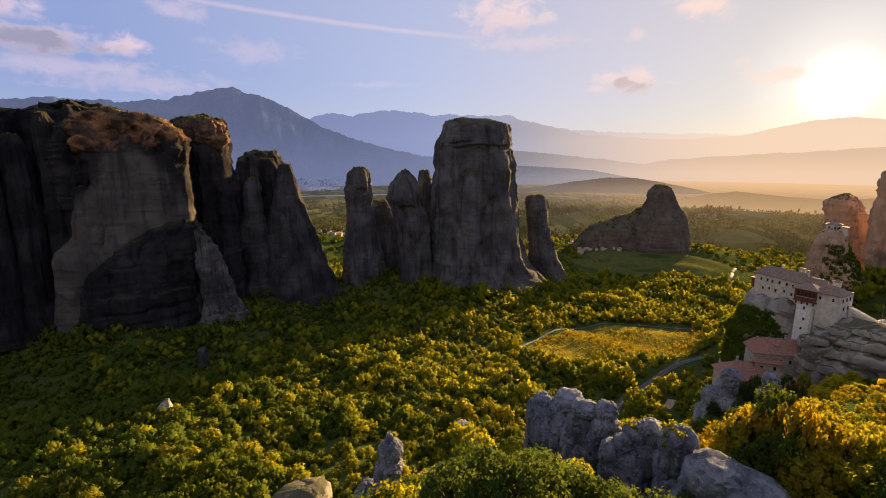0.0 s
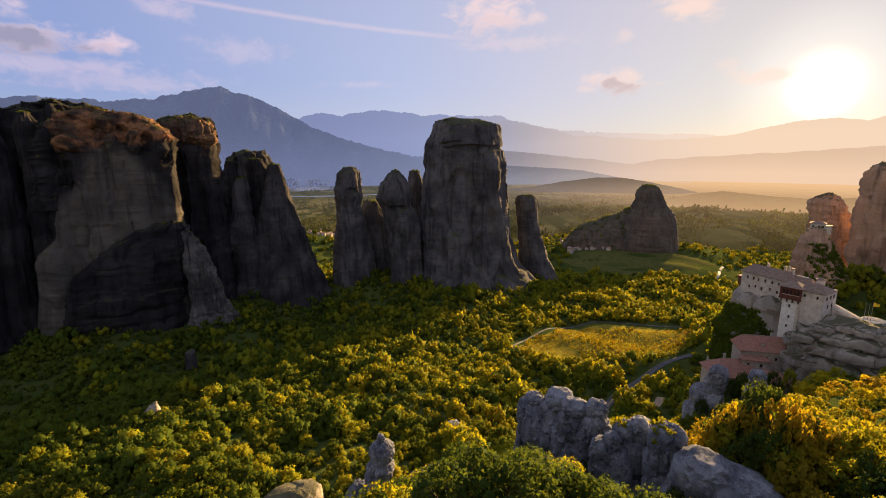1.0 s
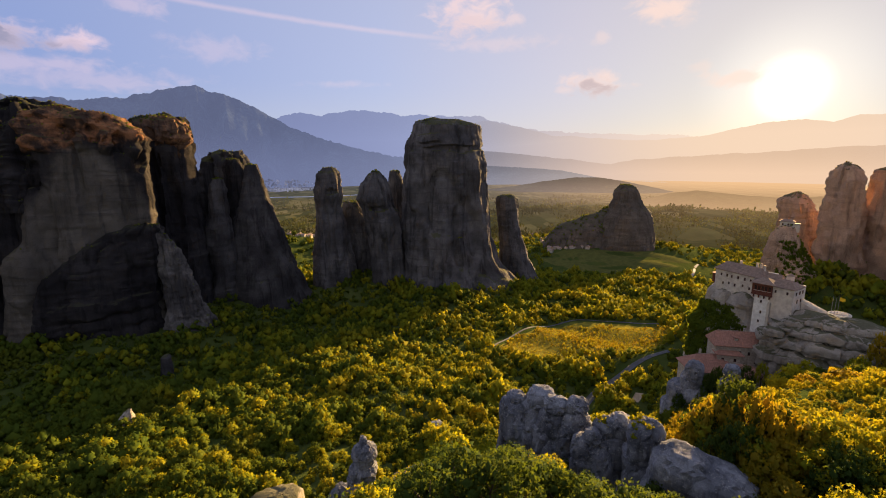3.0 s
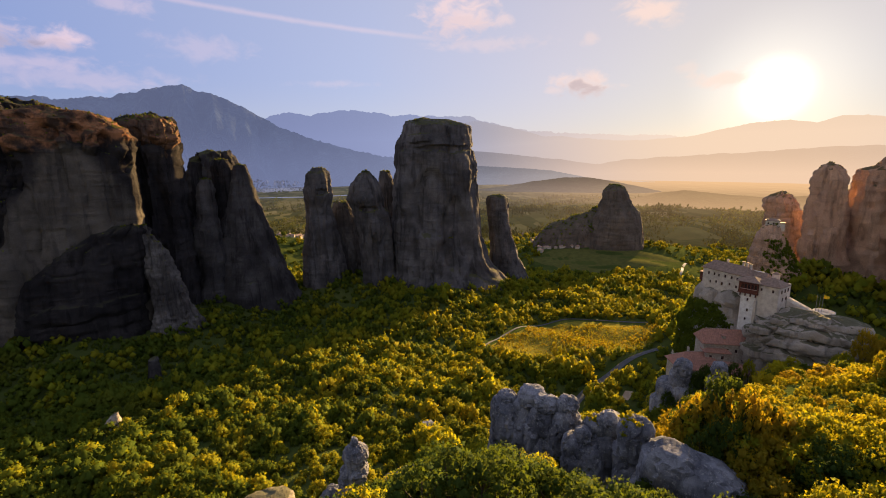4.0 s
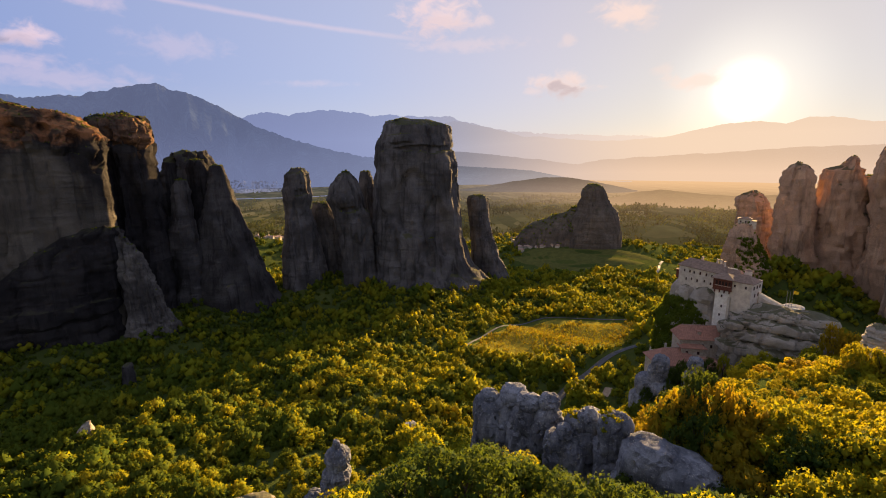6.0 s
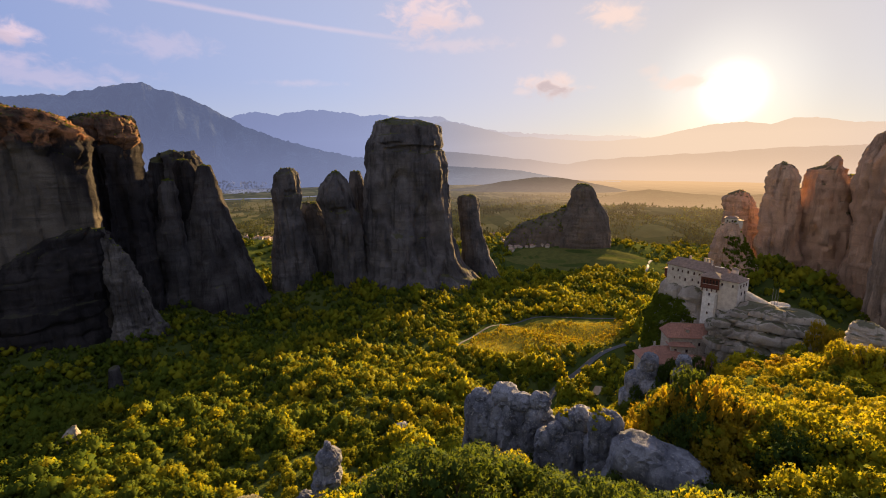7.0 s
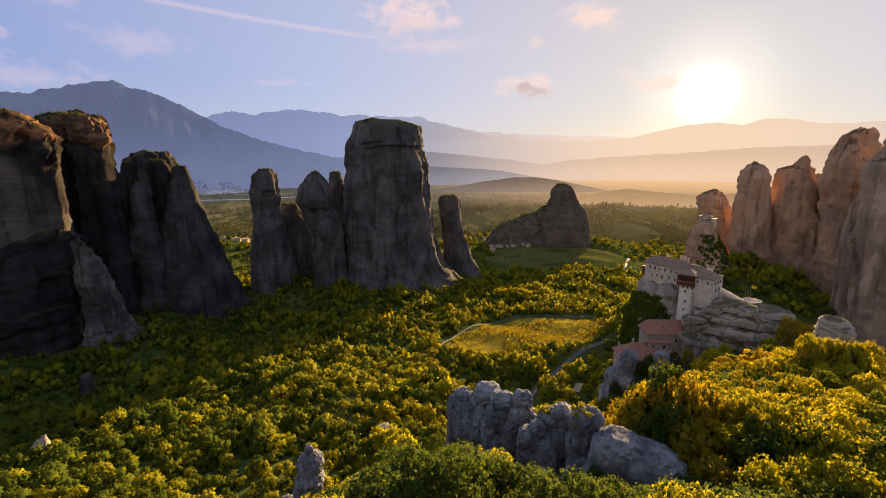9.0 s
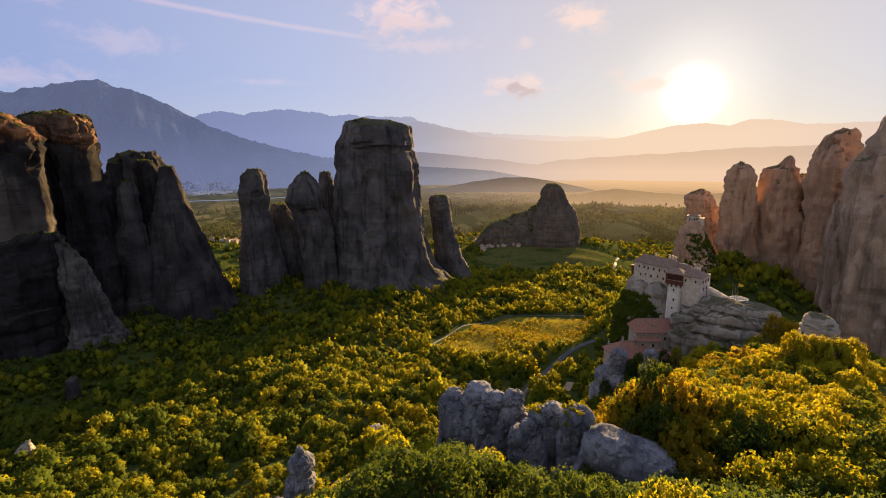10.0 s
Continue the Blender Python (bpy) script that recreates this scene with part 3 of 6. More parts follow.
TOWERS = (
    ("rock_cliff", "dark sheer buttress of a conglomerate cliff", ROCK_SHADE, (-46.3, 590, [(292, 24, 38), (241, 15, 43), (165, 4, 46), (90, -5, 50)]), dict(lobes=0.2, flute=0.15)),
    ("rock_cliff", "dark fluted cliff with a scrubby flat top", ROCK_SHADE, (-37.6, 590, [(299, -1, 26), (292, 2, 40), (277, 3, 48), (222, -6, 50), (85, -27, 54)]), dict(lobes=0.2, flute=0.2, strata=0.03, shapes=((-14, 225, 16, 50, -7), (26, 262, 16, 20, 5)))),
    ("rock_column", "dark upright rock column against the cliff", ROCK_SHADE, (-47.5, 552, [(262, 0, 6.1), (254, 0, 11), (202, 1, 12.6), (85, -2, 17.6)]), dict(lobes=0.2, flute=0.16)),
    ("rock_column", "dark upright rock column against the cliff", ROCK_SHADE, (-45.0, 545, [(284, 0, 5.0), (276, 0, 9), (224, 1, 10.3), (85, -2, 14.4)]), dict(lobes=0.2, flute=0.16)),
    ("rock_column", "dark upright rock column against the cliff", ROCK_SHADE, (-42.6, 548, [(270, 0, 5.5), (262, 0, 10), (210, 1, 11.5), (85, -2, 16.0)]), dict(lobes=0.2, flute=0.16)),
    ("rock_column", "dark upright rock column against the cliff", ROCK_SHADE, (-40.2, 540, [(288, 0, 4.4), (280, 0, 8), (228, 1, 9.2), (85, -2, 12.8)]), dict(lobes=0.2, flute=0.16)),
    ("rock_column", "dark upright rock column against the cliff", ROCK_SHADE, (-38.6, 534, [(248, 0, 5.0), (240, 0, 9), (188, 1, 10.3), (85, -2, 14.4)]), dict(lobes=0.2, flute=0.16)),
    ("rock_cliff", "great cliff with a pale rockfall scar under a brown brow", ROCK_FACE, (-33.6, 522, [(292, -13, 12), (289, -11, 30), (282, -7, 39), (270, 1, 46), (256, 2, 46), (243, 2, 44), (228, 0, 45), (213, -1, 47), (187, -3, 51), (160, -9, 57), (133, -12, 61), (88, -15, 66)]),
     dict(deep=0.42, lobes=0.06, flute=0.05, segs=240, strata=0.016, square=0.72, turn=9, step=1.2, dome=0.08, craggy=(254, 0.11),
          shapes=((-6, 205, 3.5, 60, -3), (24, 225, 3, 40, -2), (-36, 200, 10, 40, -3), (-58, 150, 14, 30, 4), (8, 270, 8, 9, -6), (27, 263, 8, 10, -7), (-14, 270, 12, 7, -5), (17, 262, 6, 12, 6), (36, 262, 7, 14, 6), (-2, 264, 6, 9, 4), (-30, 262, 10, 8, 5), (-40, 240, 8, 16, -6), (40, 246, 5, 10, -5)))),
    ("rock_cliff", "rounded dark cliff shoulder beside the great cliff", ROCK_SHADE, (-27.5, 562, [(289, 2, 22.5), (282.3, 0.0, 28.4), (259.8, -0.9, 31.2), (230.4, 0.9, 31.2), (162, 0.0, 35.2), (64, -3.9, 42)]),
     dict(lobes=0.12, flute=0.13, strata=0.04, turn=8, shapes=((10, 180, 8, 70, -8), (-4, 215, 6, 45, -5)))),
    ("rock_brow", "knobbed brown rock brow with sunlight put into its colour", ROCK_WARM, (-27.3, 549, [(287.8, 0.9, 15.4), (281.9, 0.0, 23.6), (267.5, 1.9, 26.2), (255.1, 3.8, 17.5), (243.8, 6.7, 8.7)]), dict(lobes=0.2, flute=0.18, strata=0.06, crack=0.07, step=0.8, shapes=((2, 262, 7, 8, -5), (-10, 270, 6, 9, -4)))),
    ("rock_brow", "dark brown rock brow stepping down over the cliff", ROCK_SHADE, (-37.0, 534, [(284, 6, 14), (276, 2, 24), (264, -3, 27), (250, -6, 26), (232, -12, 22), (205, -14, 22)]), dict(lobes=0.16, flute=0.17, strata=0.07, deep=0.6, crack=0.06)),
    # dark stone put here in place of the shade inside a hollow
    ("rock_bulge", "dark rock bulge standing in for a shaded hollow at the cliff foot", ROCK_SHADE, (-31.4, 500, [(188, 12, 10), (184, 5, 22), (172, -3, 31), (160, -12, 38), (145, -20, 44), (103, -30, 50), (80, -30, 52)]),
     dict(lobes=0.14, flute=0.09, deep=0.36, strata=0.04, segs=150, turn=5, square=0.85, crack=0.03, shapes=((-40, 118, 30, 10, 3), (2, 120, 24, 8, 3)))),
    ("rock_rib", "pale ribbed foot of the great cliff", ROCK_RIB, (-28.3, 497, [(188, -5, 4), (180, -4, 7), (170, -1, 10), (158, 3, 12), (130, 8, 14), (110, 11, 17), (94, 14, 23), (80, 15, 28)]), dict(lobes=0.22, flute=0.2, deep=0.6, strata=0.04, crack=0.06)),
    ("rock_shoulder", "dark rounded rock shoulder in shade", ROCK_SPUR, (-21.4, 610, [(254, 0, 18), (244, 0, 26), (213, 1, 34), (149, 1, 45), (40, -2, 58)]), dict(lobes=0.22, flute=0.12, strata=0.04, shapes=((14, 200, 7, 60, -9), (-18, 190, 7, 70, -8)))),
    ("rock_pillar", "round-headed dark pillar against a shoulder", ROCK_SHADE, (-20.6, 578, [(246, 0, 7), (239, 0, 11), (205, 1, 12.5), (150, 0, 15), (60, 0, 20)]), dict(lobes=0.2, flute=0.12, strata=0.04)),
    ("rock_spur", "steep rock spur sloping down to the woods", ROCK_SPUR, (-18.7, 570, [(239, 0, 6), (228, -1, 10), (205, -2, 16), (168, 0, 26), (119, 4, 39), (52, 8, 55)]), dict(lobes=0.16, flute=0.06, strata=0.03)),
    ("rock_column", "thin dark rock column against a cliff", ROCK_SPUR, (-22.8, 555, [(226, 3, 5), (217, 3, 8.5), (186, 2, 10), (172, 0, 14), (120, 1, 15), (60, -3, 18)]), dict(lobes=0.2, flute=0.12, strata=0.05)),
    ("rock_pillar", "slender free-standing rock pillar with a knobbed head", ROCK_DARK, (-10.3, 590, [(234, 2, 8), (228, 1, 14.5), (207, -1, 19), (198, -1, 18.5), (188, -1, 15.5), (170, -1, 18), (138, 1, 23), (45, 4, 33)]), dict(lobes=0.17, flute=0.1, strata=0.028, step=2.0, shapes=((3, 206, 8, 5, -4), (-6, 160, 5, 40, -4), (8, 150, 6, 45, 3)))),
    ("rock_pillar", "leaning rock pillar with a pointed head", ROCK_DARK, (-4.3, 570, [(230, -4, 5), (226, -4, 9), (216, -4, 15), (197, -6, 20), (188, -4, 18.5), (180, 0, 21), (140, 5, 20), (55, 13, 26)]), dict(lobes=0.2, flute=0.1, strata=0.028, step=2.0, shapes=((-2, 186, 14, 4, -4), (8, 160, 10, 16, 4), (4, 120, 5, 40, -4)))),
    ("rock_pillar", "dark rock pillar half hidden by others", ROCK_DARK, (-1.8, 640, [(227, -6, 7), (206, -3, 13), (134, 0, 18), (40, 0, 23)]), dict(lobes=0.12, flute=0.12)),
    ("rock_shoulder", "low dark rock saddle between pillars", ROCK_DARK, (-7.5, 620, [(189, -3, 10), (178, -1, 16), (139, 0, 22), (40, 0, 32)]), dict(lobes=0.15, flute=0.12)),
    ("rock_tower", "massive flat-topped rock tower with stained walls", ROCK_DARK, (4.4, 590, [(291, -29, 9), (289, -12, 29), (284, -3, 41), (272, -5, 44), (262, -5, 48), (237, -5, 50), (194, -5, 54), (143, -5, 60), (105, 1, 67), (85, 8, 80), (50, 14, 92)]),
     dict(dome=0.04, lobes=0.06, flute=0.075, segs=200, strata=0.018, step=1.9, square=0.85,
          shapes=((-10, 190, 30, 44, -7), (22, 150, 22, 50, -6), (-40, 215, 14, 40, 5), (10, 256, 44, 4, -3.5), (-22, 268, 20, 6, 3), (34, 236, 12, 30, 3), (-6, 130, 4, 60, 4), (-30, 140, 4, 50, -4)))),
    ("rock_rib", "flaring rock rib at the foot of a tower", ROCK_DARK, (8.6, 575, [(172, -6, 4), (140, -5, 8), (105, -1, 13), (50, 9, 26)]), dict(lobes=0.16, flute=0.16)),
    ("rock_rib", "upright rock rib on a tower wall", ROCK_DARK, (5.6, 545, [(150, 0, 4), (125, 0, 7), (50, 2, 11)]), dict(lobes=0.16, flute=0.16)),
    ("rock_pillar", "short square-topped rock pillar beside a tower", ROCK_DARK, (11.8, 640, [(192, -3, 12), (188, -2, 15), (151, 0, 15), (119, 7, 18), (62, 20, 30)]), dict(lobes=0.1, flute=0.06, strata=0.03)),
    ("rock_dome", "lone hazy rock dome on the plain", ROCK_DOME, (25.9, 950, [(187, -9.4, 11), (184, -9.4, 16), (178, -9, 22), (155, -7, 27.6), (133, -1, 40), (103, -2, 50), (50, -7, 66)]), dict(lobes=0.14, flute=0.07, strata=0.03)),
    ("rock_shoulder", "low wooded rock shoulder beside a dome", ROCK_DOME, (22.8, 965, [(137, 15, 14), (130, 14, 30), (119, 10, 55), (101, -2, 84), (50, 1, 125)]), dict(lobes=0.12, flute=0.05, deep=0.5)),
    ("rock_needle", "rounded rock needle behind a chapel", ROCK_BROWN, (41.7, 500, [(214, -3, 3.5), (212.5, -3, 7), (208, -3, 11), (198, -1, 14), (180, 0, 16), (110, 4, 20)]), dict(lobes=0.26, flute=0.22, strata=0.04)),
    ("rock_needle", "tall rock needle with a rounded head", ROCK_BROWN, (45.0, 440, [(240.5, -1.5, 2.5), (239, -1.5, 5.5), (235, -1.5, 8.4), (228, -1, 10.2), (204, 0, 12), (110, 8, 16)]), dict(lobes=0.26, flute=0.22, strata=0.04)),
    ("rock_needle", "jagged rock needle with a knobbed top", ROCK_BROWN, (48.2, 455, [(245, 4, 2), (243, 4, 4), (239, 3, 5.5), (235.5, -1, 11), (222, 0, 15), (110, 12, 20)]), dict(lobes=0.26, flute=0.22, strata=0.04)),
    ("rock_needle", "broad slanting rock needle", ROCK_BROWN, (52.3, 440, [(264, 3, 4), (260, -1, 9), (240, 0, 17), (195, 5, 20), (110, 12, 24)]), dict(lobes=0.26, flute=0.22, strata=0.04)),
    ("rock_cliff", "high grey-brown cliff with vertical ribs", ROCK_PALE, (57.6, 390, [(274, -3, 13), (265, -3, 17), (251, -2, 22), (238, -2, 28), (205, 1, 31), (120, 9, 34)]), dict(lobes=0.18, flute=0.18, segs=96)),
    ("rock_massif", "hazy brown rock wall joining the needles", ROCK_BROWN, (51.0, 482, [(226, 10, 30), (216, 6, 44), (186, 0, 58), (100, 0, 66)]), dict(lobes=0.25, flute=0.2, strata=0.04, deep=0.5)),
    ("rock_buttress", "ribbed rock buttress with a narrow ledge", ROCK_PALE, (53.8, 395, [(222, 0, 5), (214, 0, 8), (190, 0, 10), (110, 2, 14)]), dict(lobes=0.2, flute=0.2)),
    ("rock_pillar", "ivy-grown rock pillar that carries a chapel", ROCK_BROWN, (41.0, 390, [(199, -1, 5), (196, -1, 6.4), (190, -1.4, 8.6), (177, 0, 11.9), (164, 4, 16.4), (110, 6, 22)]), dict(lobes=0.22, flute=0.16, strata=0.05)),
    ("rock_crag", "steep crag that carries a monastery", ROCK_LAYER, (38.7, 243, [(188.5, 1.5, 17.2), (184, 1, 19.2), (171, 0, 23), (135, 0, 28)]), dict(lobes=0.08, flute=0.12, strata=0.06, deep=0.6, turn=26)),
    ("rock_slab", "flat grey rock slab among trees", ROCK_LAYER, (53.1, 180, [(199.2, -1, 2.2), (197.8, -0.7, 4), (195.5, 0, 5), (191, 0.3, 5.4), (180, 0.5, 5.6)]), dict(lobes=0.14, strata=0.1, crack=0.06)),
    ("boulder", "small grey boulder among trees", ROCK_GREY, (2.4, 200, [(122, 0, 3.2), (117, 0, 4.6), (95, 0, 6)]), dict(crack=0.1, lobes=0.18, flute=0.15)),
    ("boulder", "low grey boulder beside a rock stack", ROCK_GREY, (-11.0, 100, [(171.5, 0, 1.6), (168.6, 0, 3.4), (150, 0, 5.2)]), dict(crack=0.1, lobes=0.18, flute=0.15)),
    ("rock_slab", "pale bare rock slab in the woods", ROCK_LAYER, (-20.6, 150, [(133.4, 4.6, 5), (132.6, 1.3, 9.5), (120, -2.6, 15)]), dict(lobes=0.14, flute=0.06)),
    ("boulder", "small pale rock standing out of the woods", ROCK_LAYER, (-33.9, 292, [(112, 1.3, 1.0), (110.5, 0.3, 2.2), (107, -0.5, 3.8), (88, -1.2, 5.0)]), dict(crack=0.1, lobes=0.15)),
    ("boulder", "dark rock standing out of shaded woods", ROCK_DARK, (-29.6, 415, [(92, 1, 2.0), (90, 0, 3.8), (75, -0.8, 5)]), dict(crack=0.1, lobes=0.15)),
)
for i, (nm, lab, mt, spec, kw) in enumerate(TOWERS):
    rock(nm, lab, "rock", spec, mt, i * 1.37 + 2.1, **kw)

# the layered ledge beside the monastery: cracked beds stacked one on another, with open joints between
ledge = tagged(new("rock_ledge"), "layered grey sandstone ledge with flat cracked beds", "rock")
for k, (z, high_, half, shift_, front) in enumerate(((150, 18.0, 21, -1, 222.5), (167.5, 3.6, 20.5, -2.0, 220.5), (171.2, 2.6, 19.2, -0.5, 222.2), (173.8, 3.4, 20.2, -1.0, 220.6), (177.2, 1.6, 18.4, 0.4, 222.6), (178.8, 3.2, 19.0, 0.8, 221.2), (182.0, 1.3, 15.6, 2.6, 223.4), (183.3, 2.4, 15.2, 3.6, 222.4))):
    bed = new("bed", loft("bed", 45.0, front, [(z + high_, shift_, half * 0.95), (z + high_ * 0.86, shift_, half * 0.99), (z + high_ * 0.5, shift_, half), (z + high_ * 0.14, shift_, half * 0.985), (z, shift_, half * 0.93)],
                          ROCK_LAYER, 40 + k * 2.3, 0.42, 0.1, 0.05, 0.004, 170, max(0.16, high_ / 16), 0.07, cell=2.6, square=0.7))
    bed.parent = ledge
for k, (u, z, front, half, high_) in enumerate(((-9, 184.6, 217.5, 3.2, 1.6), (2, 186.4, 218.5, 2.6, 1.3), (9.5, 186.0, 219, 4.2, 1.8), (16, 182.2, 216.5, 3.4, 2.0), (-15, 180.6, 215.5, 3.8, 2.0))):
    cap = new("block", loft("block", 45.0 + math.degrees(u / 220), front, [(z, 0, half * 0.8), (z - high_ * 0.3, 0, half * 0.98), (z - high_ * 0.75, 0, half), (z - high_ * 1.4, 0, half * 0.95)], ROCK_LAYER, 71 + k, 0.6, 0.12, 0.07, 0.01, 60, 0.2, 0.05, square=0.75))
    cap.parent = ledge

# the grey boulders: rounded stones grown together, with open cracks between. Each stone: azimuth, distance, height of its middle, half width, half height
BOULDERS = (
    ("cracked grey boulder with a small head", ((13.15, 89.7, 193.6, 3.0, 5.7), (12.21, 89.5, 196.0, 1.8, 3.5), (13.31, 89.9, 199.1, 2.1, 1.6), (12.20, 89.6, 191.5, 1.7, 3.5), (14.09, 89.5, 189.7, 2.1, 4.2), (14.24, 89.9, 196.0, 1.6, 3.2), (12.97, 90.5, 185.2, 3.5, 5.7))),
    ("tall grey boulder with deep upright cracks", ((16.55, 89.4, 199.9, 2.9, 2.4), (15.48, 89.3, 196.2, 2.4, 3.0), (15.34, 88.7, 192.3, 2.4, 4.3), (17.05, 89.0, 194.4, 2.2, 3.8), (16.30, 88.7, 188.6, 2.7, 4.1), (14.86, 88.6, 197.6, 1.4, 1.9), (16.16, 88.5, 184.0, 3.5, 5.6))),
    ("grey boulder with a round cap stone", ((18.62, 86.7, 200.2, 2.6, 1.9), (17.98, 87.5, 195.7, 2.9, 3.7), (17.07, 87.4, 192.5, 2.4, 4.0), (19.46, 87.4, 194.3, 2.6, 4.2), (18.50, 87.4, 189.4, 3.1, 3.8), (17.91, 86.6, 184.7, 3.4, 5.5))),
    ("pale grey boulder with a rounded cap stone", ((21.28, 85.8, 201.0, 2.1, 2.0), (21.11, 86.2, 197.0, 3.0, 3.1), (21.99, 86.3, 194.8, 2.2, 4.1), (20.41, 86.4, 192.8, 2.5, 4.4), (21.76, 86.5, 190.4, 2.5, 4.2), (21.37, 85.5, 185.6, 3.3, 5.4))),
    ("squat cracked boulder under a larger one", ((22.27, 80.1, 195.8, 2.2, 2.9), (23.36, 80.2, 198.4, 1.6, 1.9), (23.45, 80.0, 194.1, 1.9, 3.4), (22.12, 79.6, 191.9, 1.9, 3.5), (24.55, 80.0, 192.9, 2.1, 4.4), (23.20, 79.5, 188.0, 3.2, 5.0))),
    ("grey boulder with a shrub growing on it", ((26.56, 83.5, 199.3, 2.4, 3.1), (24.96, 83.4, 198.4, 2.4, 2.5), (26.02, 83.1, 194.9, 3.2, 4.0), (24.58, 82.8, 192.8, 2.2, 4.0), (27.09, 83.5, 191.4, 2.4, 5.0), (26.04, 83.1, 185.7, 3.3, 5.4))),
    ("upright grey boulder with a mossy top", ((29.99, 79.5, 202.7, 2.3, 2.0), (29.54, 79.4, 199.6, 2.9, 5.0), (28.79, 79.0, 196.2, 2.2, 4.2), (30.79, 78.9, 200.3, 1.7, 4.1), (29.68, 79.1, 191.8, 3.2, 5.4), (28.80, 78.9, 187.2, 3.3, 4.8))),
    ("smooth dark grey boulder with a long crack", ((34.0, 74.6, 199.9, 4.6, 3.9), (36.9, 74.8, 199.2, 5.6, 3.0), (35.31, 75.4, 194.4, 7.4, 3.2), (39.2, 75.3, 197.2, 4.2, 3.6), (32.5, 74.5, 197.6, 2.9, 4.6), (36.06, 75.2, 190.3, 8.6, 4.8))),
    ("slanting grey boulder among trees", ((0.47, 91.7, 178.6, 2.1, 2.1), (-0.76, 92.0, 177.0, 2.8, 2.6), (-2.29, 92.0, 175.4, 3.0, 2.9), (-0.47, 91.8, 172.9, 4.0, 3.9))),
    ("bulging rock knob below a tiled house", ((34.21, 189.2, 167.1, 3.3, 3.8), (34.04, 190.0, 161.8, 4.1, 5.0), (33.05, 190.8, 155.6, 5.1, 6.2), (34.52, 189.2, 154.8, 4.9, 6.8), (32.34, 190.0, 148.6, 4.5, 6.1), (33.80, 190.8, 147.4, 7.2, 7.9))),
    ("small stacked rock knob below a tiled house", ((37.86, 187.2, 170.6, 2.7, 2.9), (38.18, 188.0, 167.0, 2.5, 3.1), (37.71, 188.8, 161.7, 3.8, 5.2), (38.21, 187.2, 156.0, 4.5, 6.5))),
)


def stone_mesh(name, azim, dist, z, half, tall, mat, seed, blocky=0.66, fine=4):
    bm = bmesh.new()
    bmesh.ops.create_icosphere(bm, subdivisions=fine, radius=1.0)
    a = radians(azim)
    right, back = Vector((math.cos(a), -math.sin(a), 0)), Vector((math.sin(a), math.cos(a), 0))
    base, size = back * dist + Vector((0, 0, z)), math.sqrt(half * tall)
    for v in bm.verts:
        q = Vector([math.copysign(abs(c) ** blocky, c) for c in v.co])
        p = Vector((q.x * half, q.y * (half * 0.6 + size * 0.35), q.z * tall))
        g = p / size
        rough = noise.fractal(g * 1.1 + Vector((seed, 0, 3)), 1.0, 2.0, 3) * 0.13 + noise.fractal(g * 4.0 + Vector((0, seed, 0)), 0.7, 2.2, 5) * 0.095
        seam = noise.noise(Vector((g.x * 1.3, g.y * 1.3, g.z * 0.8)) + Vector((seed * 2, 1, 0))) + 0.15 * noise.noise(g * 4)
        rough -= max(0.0, 1 - abs(seam) / 0.07) * 0.2
        pit = noise.noise(p * 1.1 + Vector((seed, seed, 0)))
        rough -= max(0.0, pit - 0.35) * 0.22
        p += v.co * rough * min(size, 3.1)
        v.co = base + right * p.x + back * p.y + Vector((0, 0, p.z))
    me = bpy.data.meshes.new(name)
    bm.to_mesh(me)
    bm.free()
    me.materials.append(mat)
    me.polygons.foreach_set("use_smooth", np.ones(len(me.polygons), bool))
    me.set_sharp_from_angle(angle=radians(40))
    return me


for i, (lab, stones) in enumerate(BOULDERS):
    heap = tagged(new("boulder"), lab, "rock", "grey boulders")
    for k, (a_, d_, z_, w_, h_) in enumerate(stones):
        part_ = new("stone", stone_mesh("stone", a_, d_, z_, w_, h_, ROCK_GREY, i * 3.7 + k * 1.3, 0.9 if h_ < 2.2 else 0.78))
        part_.parent = heap

# a hoodoo of stacked, rounded stones
hoodoo = tagged(new("hoodoo"), "small weathered hoodoo of stacked rounded stones", "rock")
for k, (top, low_, wide_, shift_) in enumerate(((187.3, 184.6, 0.95, 1.0), (185.4, 180.3, 3.0, 1.2), (181.0, 176.2, 3.5, 0.7), (176.9, 169.4, 3.2, -0.4), (171.0, 146, 4.0, -1.0))):
    t_ = top - low_
    stone = new("stone", loft("stone", -8.4, 95, [(top, shift_ - 0.2, wide_ * (0.5 if k < 3 else 0.8)), (top - t_ * 0.2, shift_, wide_ * 0.86), (top - t_ * 0.5, shift_, wide_), (top - t_ * 0.82, shift_, wide_ * (0.93 if k < 4 else 1.2)), (low_, shift_, wide_ * (0.78 if k < 4 else 1.4))],
                               ROCK_GREY, 60 + k * 1.9, 0.9, 0.12, 0.1, 0.06, 84, t_ / (26 if k < 4 else 40), 0.09, cell=1.6))
    stone.parent = hoodoo

# ---- woods ----
ICO_V = np.array([(1, 0, 0), (0, 1, 0), (-1, 0, 0), (0, -1, 0), (0, 0, 1), (0, 0, -1)], float)
ICO_F = np.array([(0, 1, 4), (1, 2, 4), (2, 3, 4), (3, 0, 4), (1, 0, 5), (2, 1, 5), (3, 2, 5), (0, 3, 5)])


def sphere_dirs(rng, n):
    v = rng.normal(size=(n, 3))
    return v / np.linalg.norm(v, axis=1, keepdims=True)


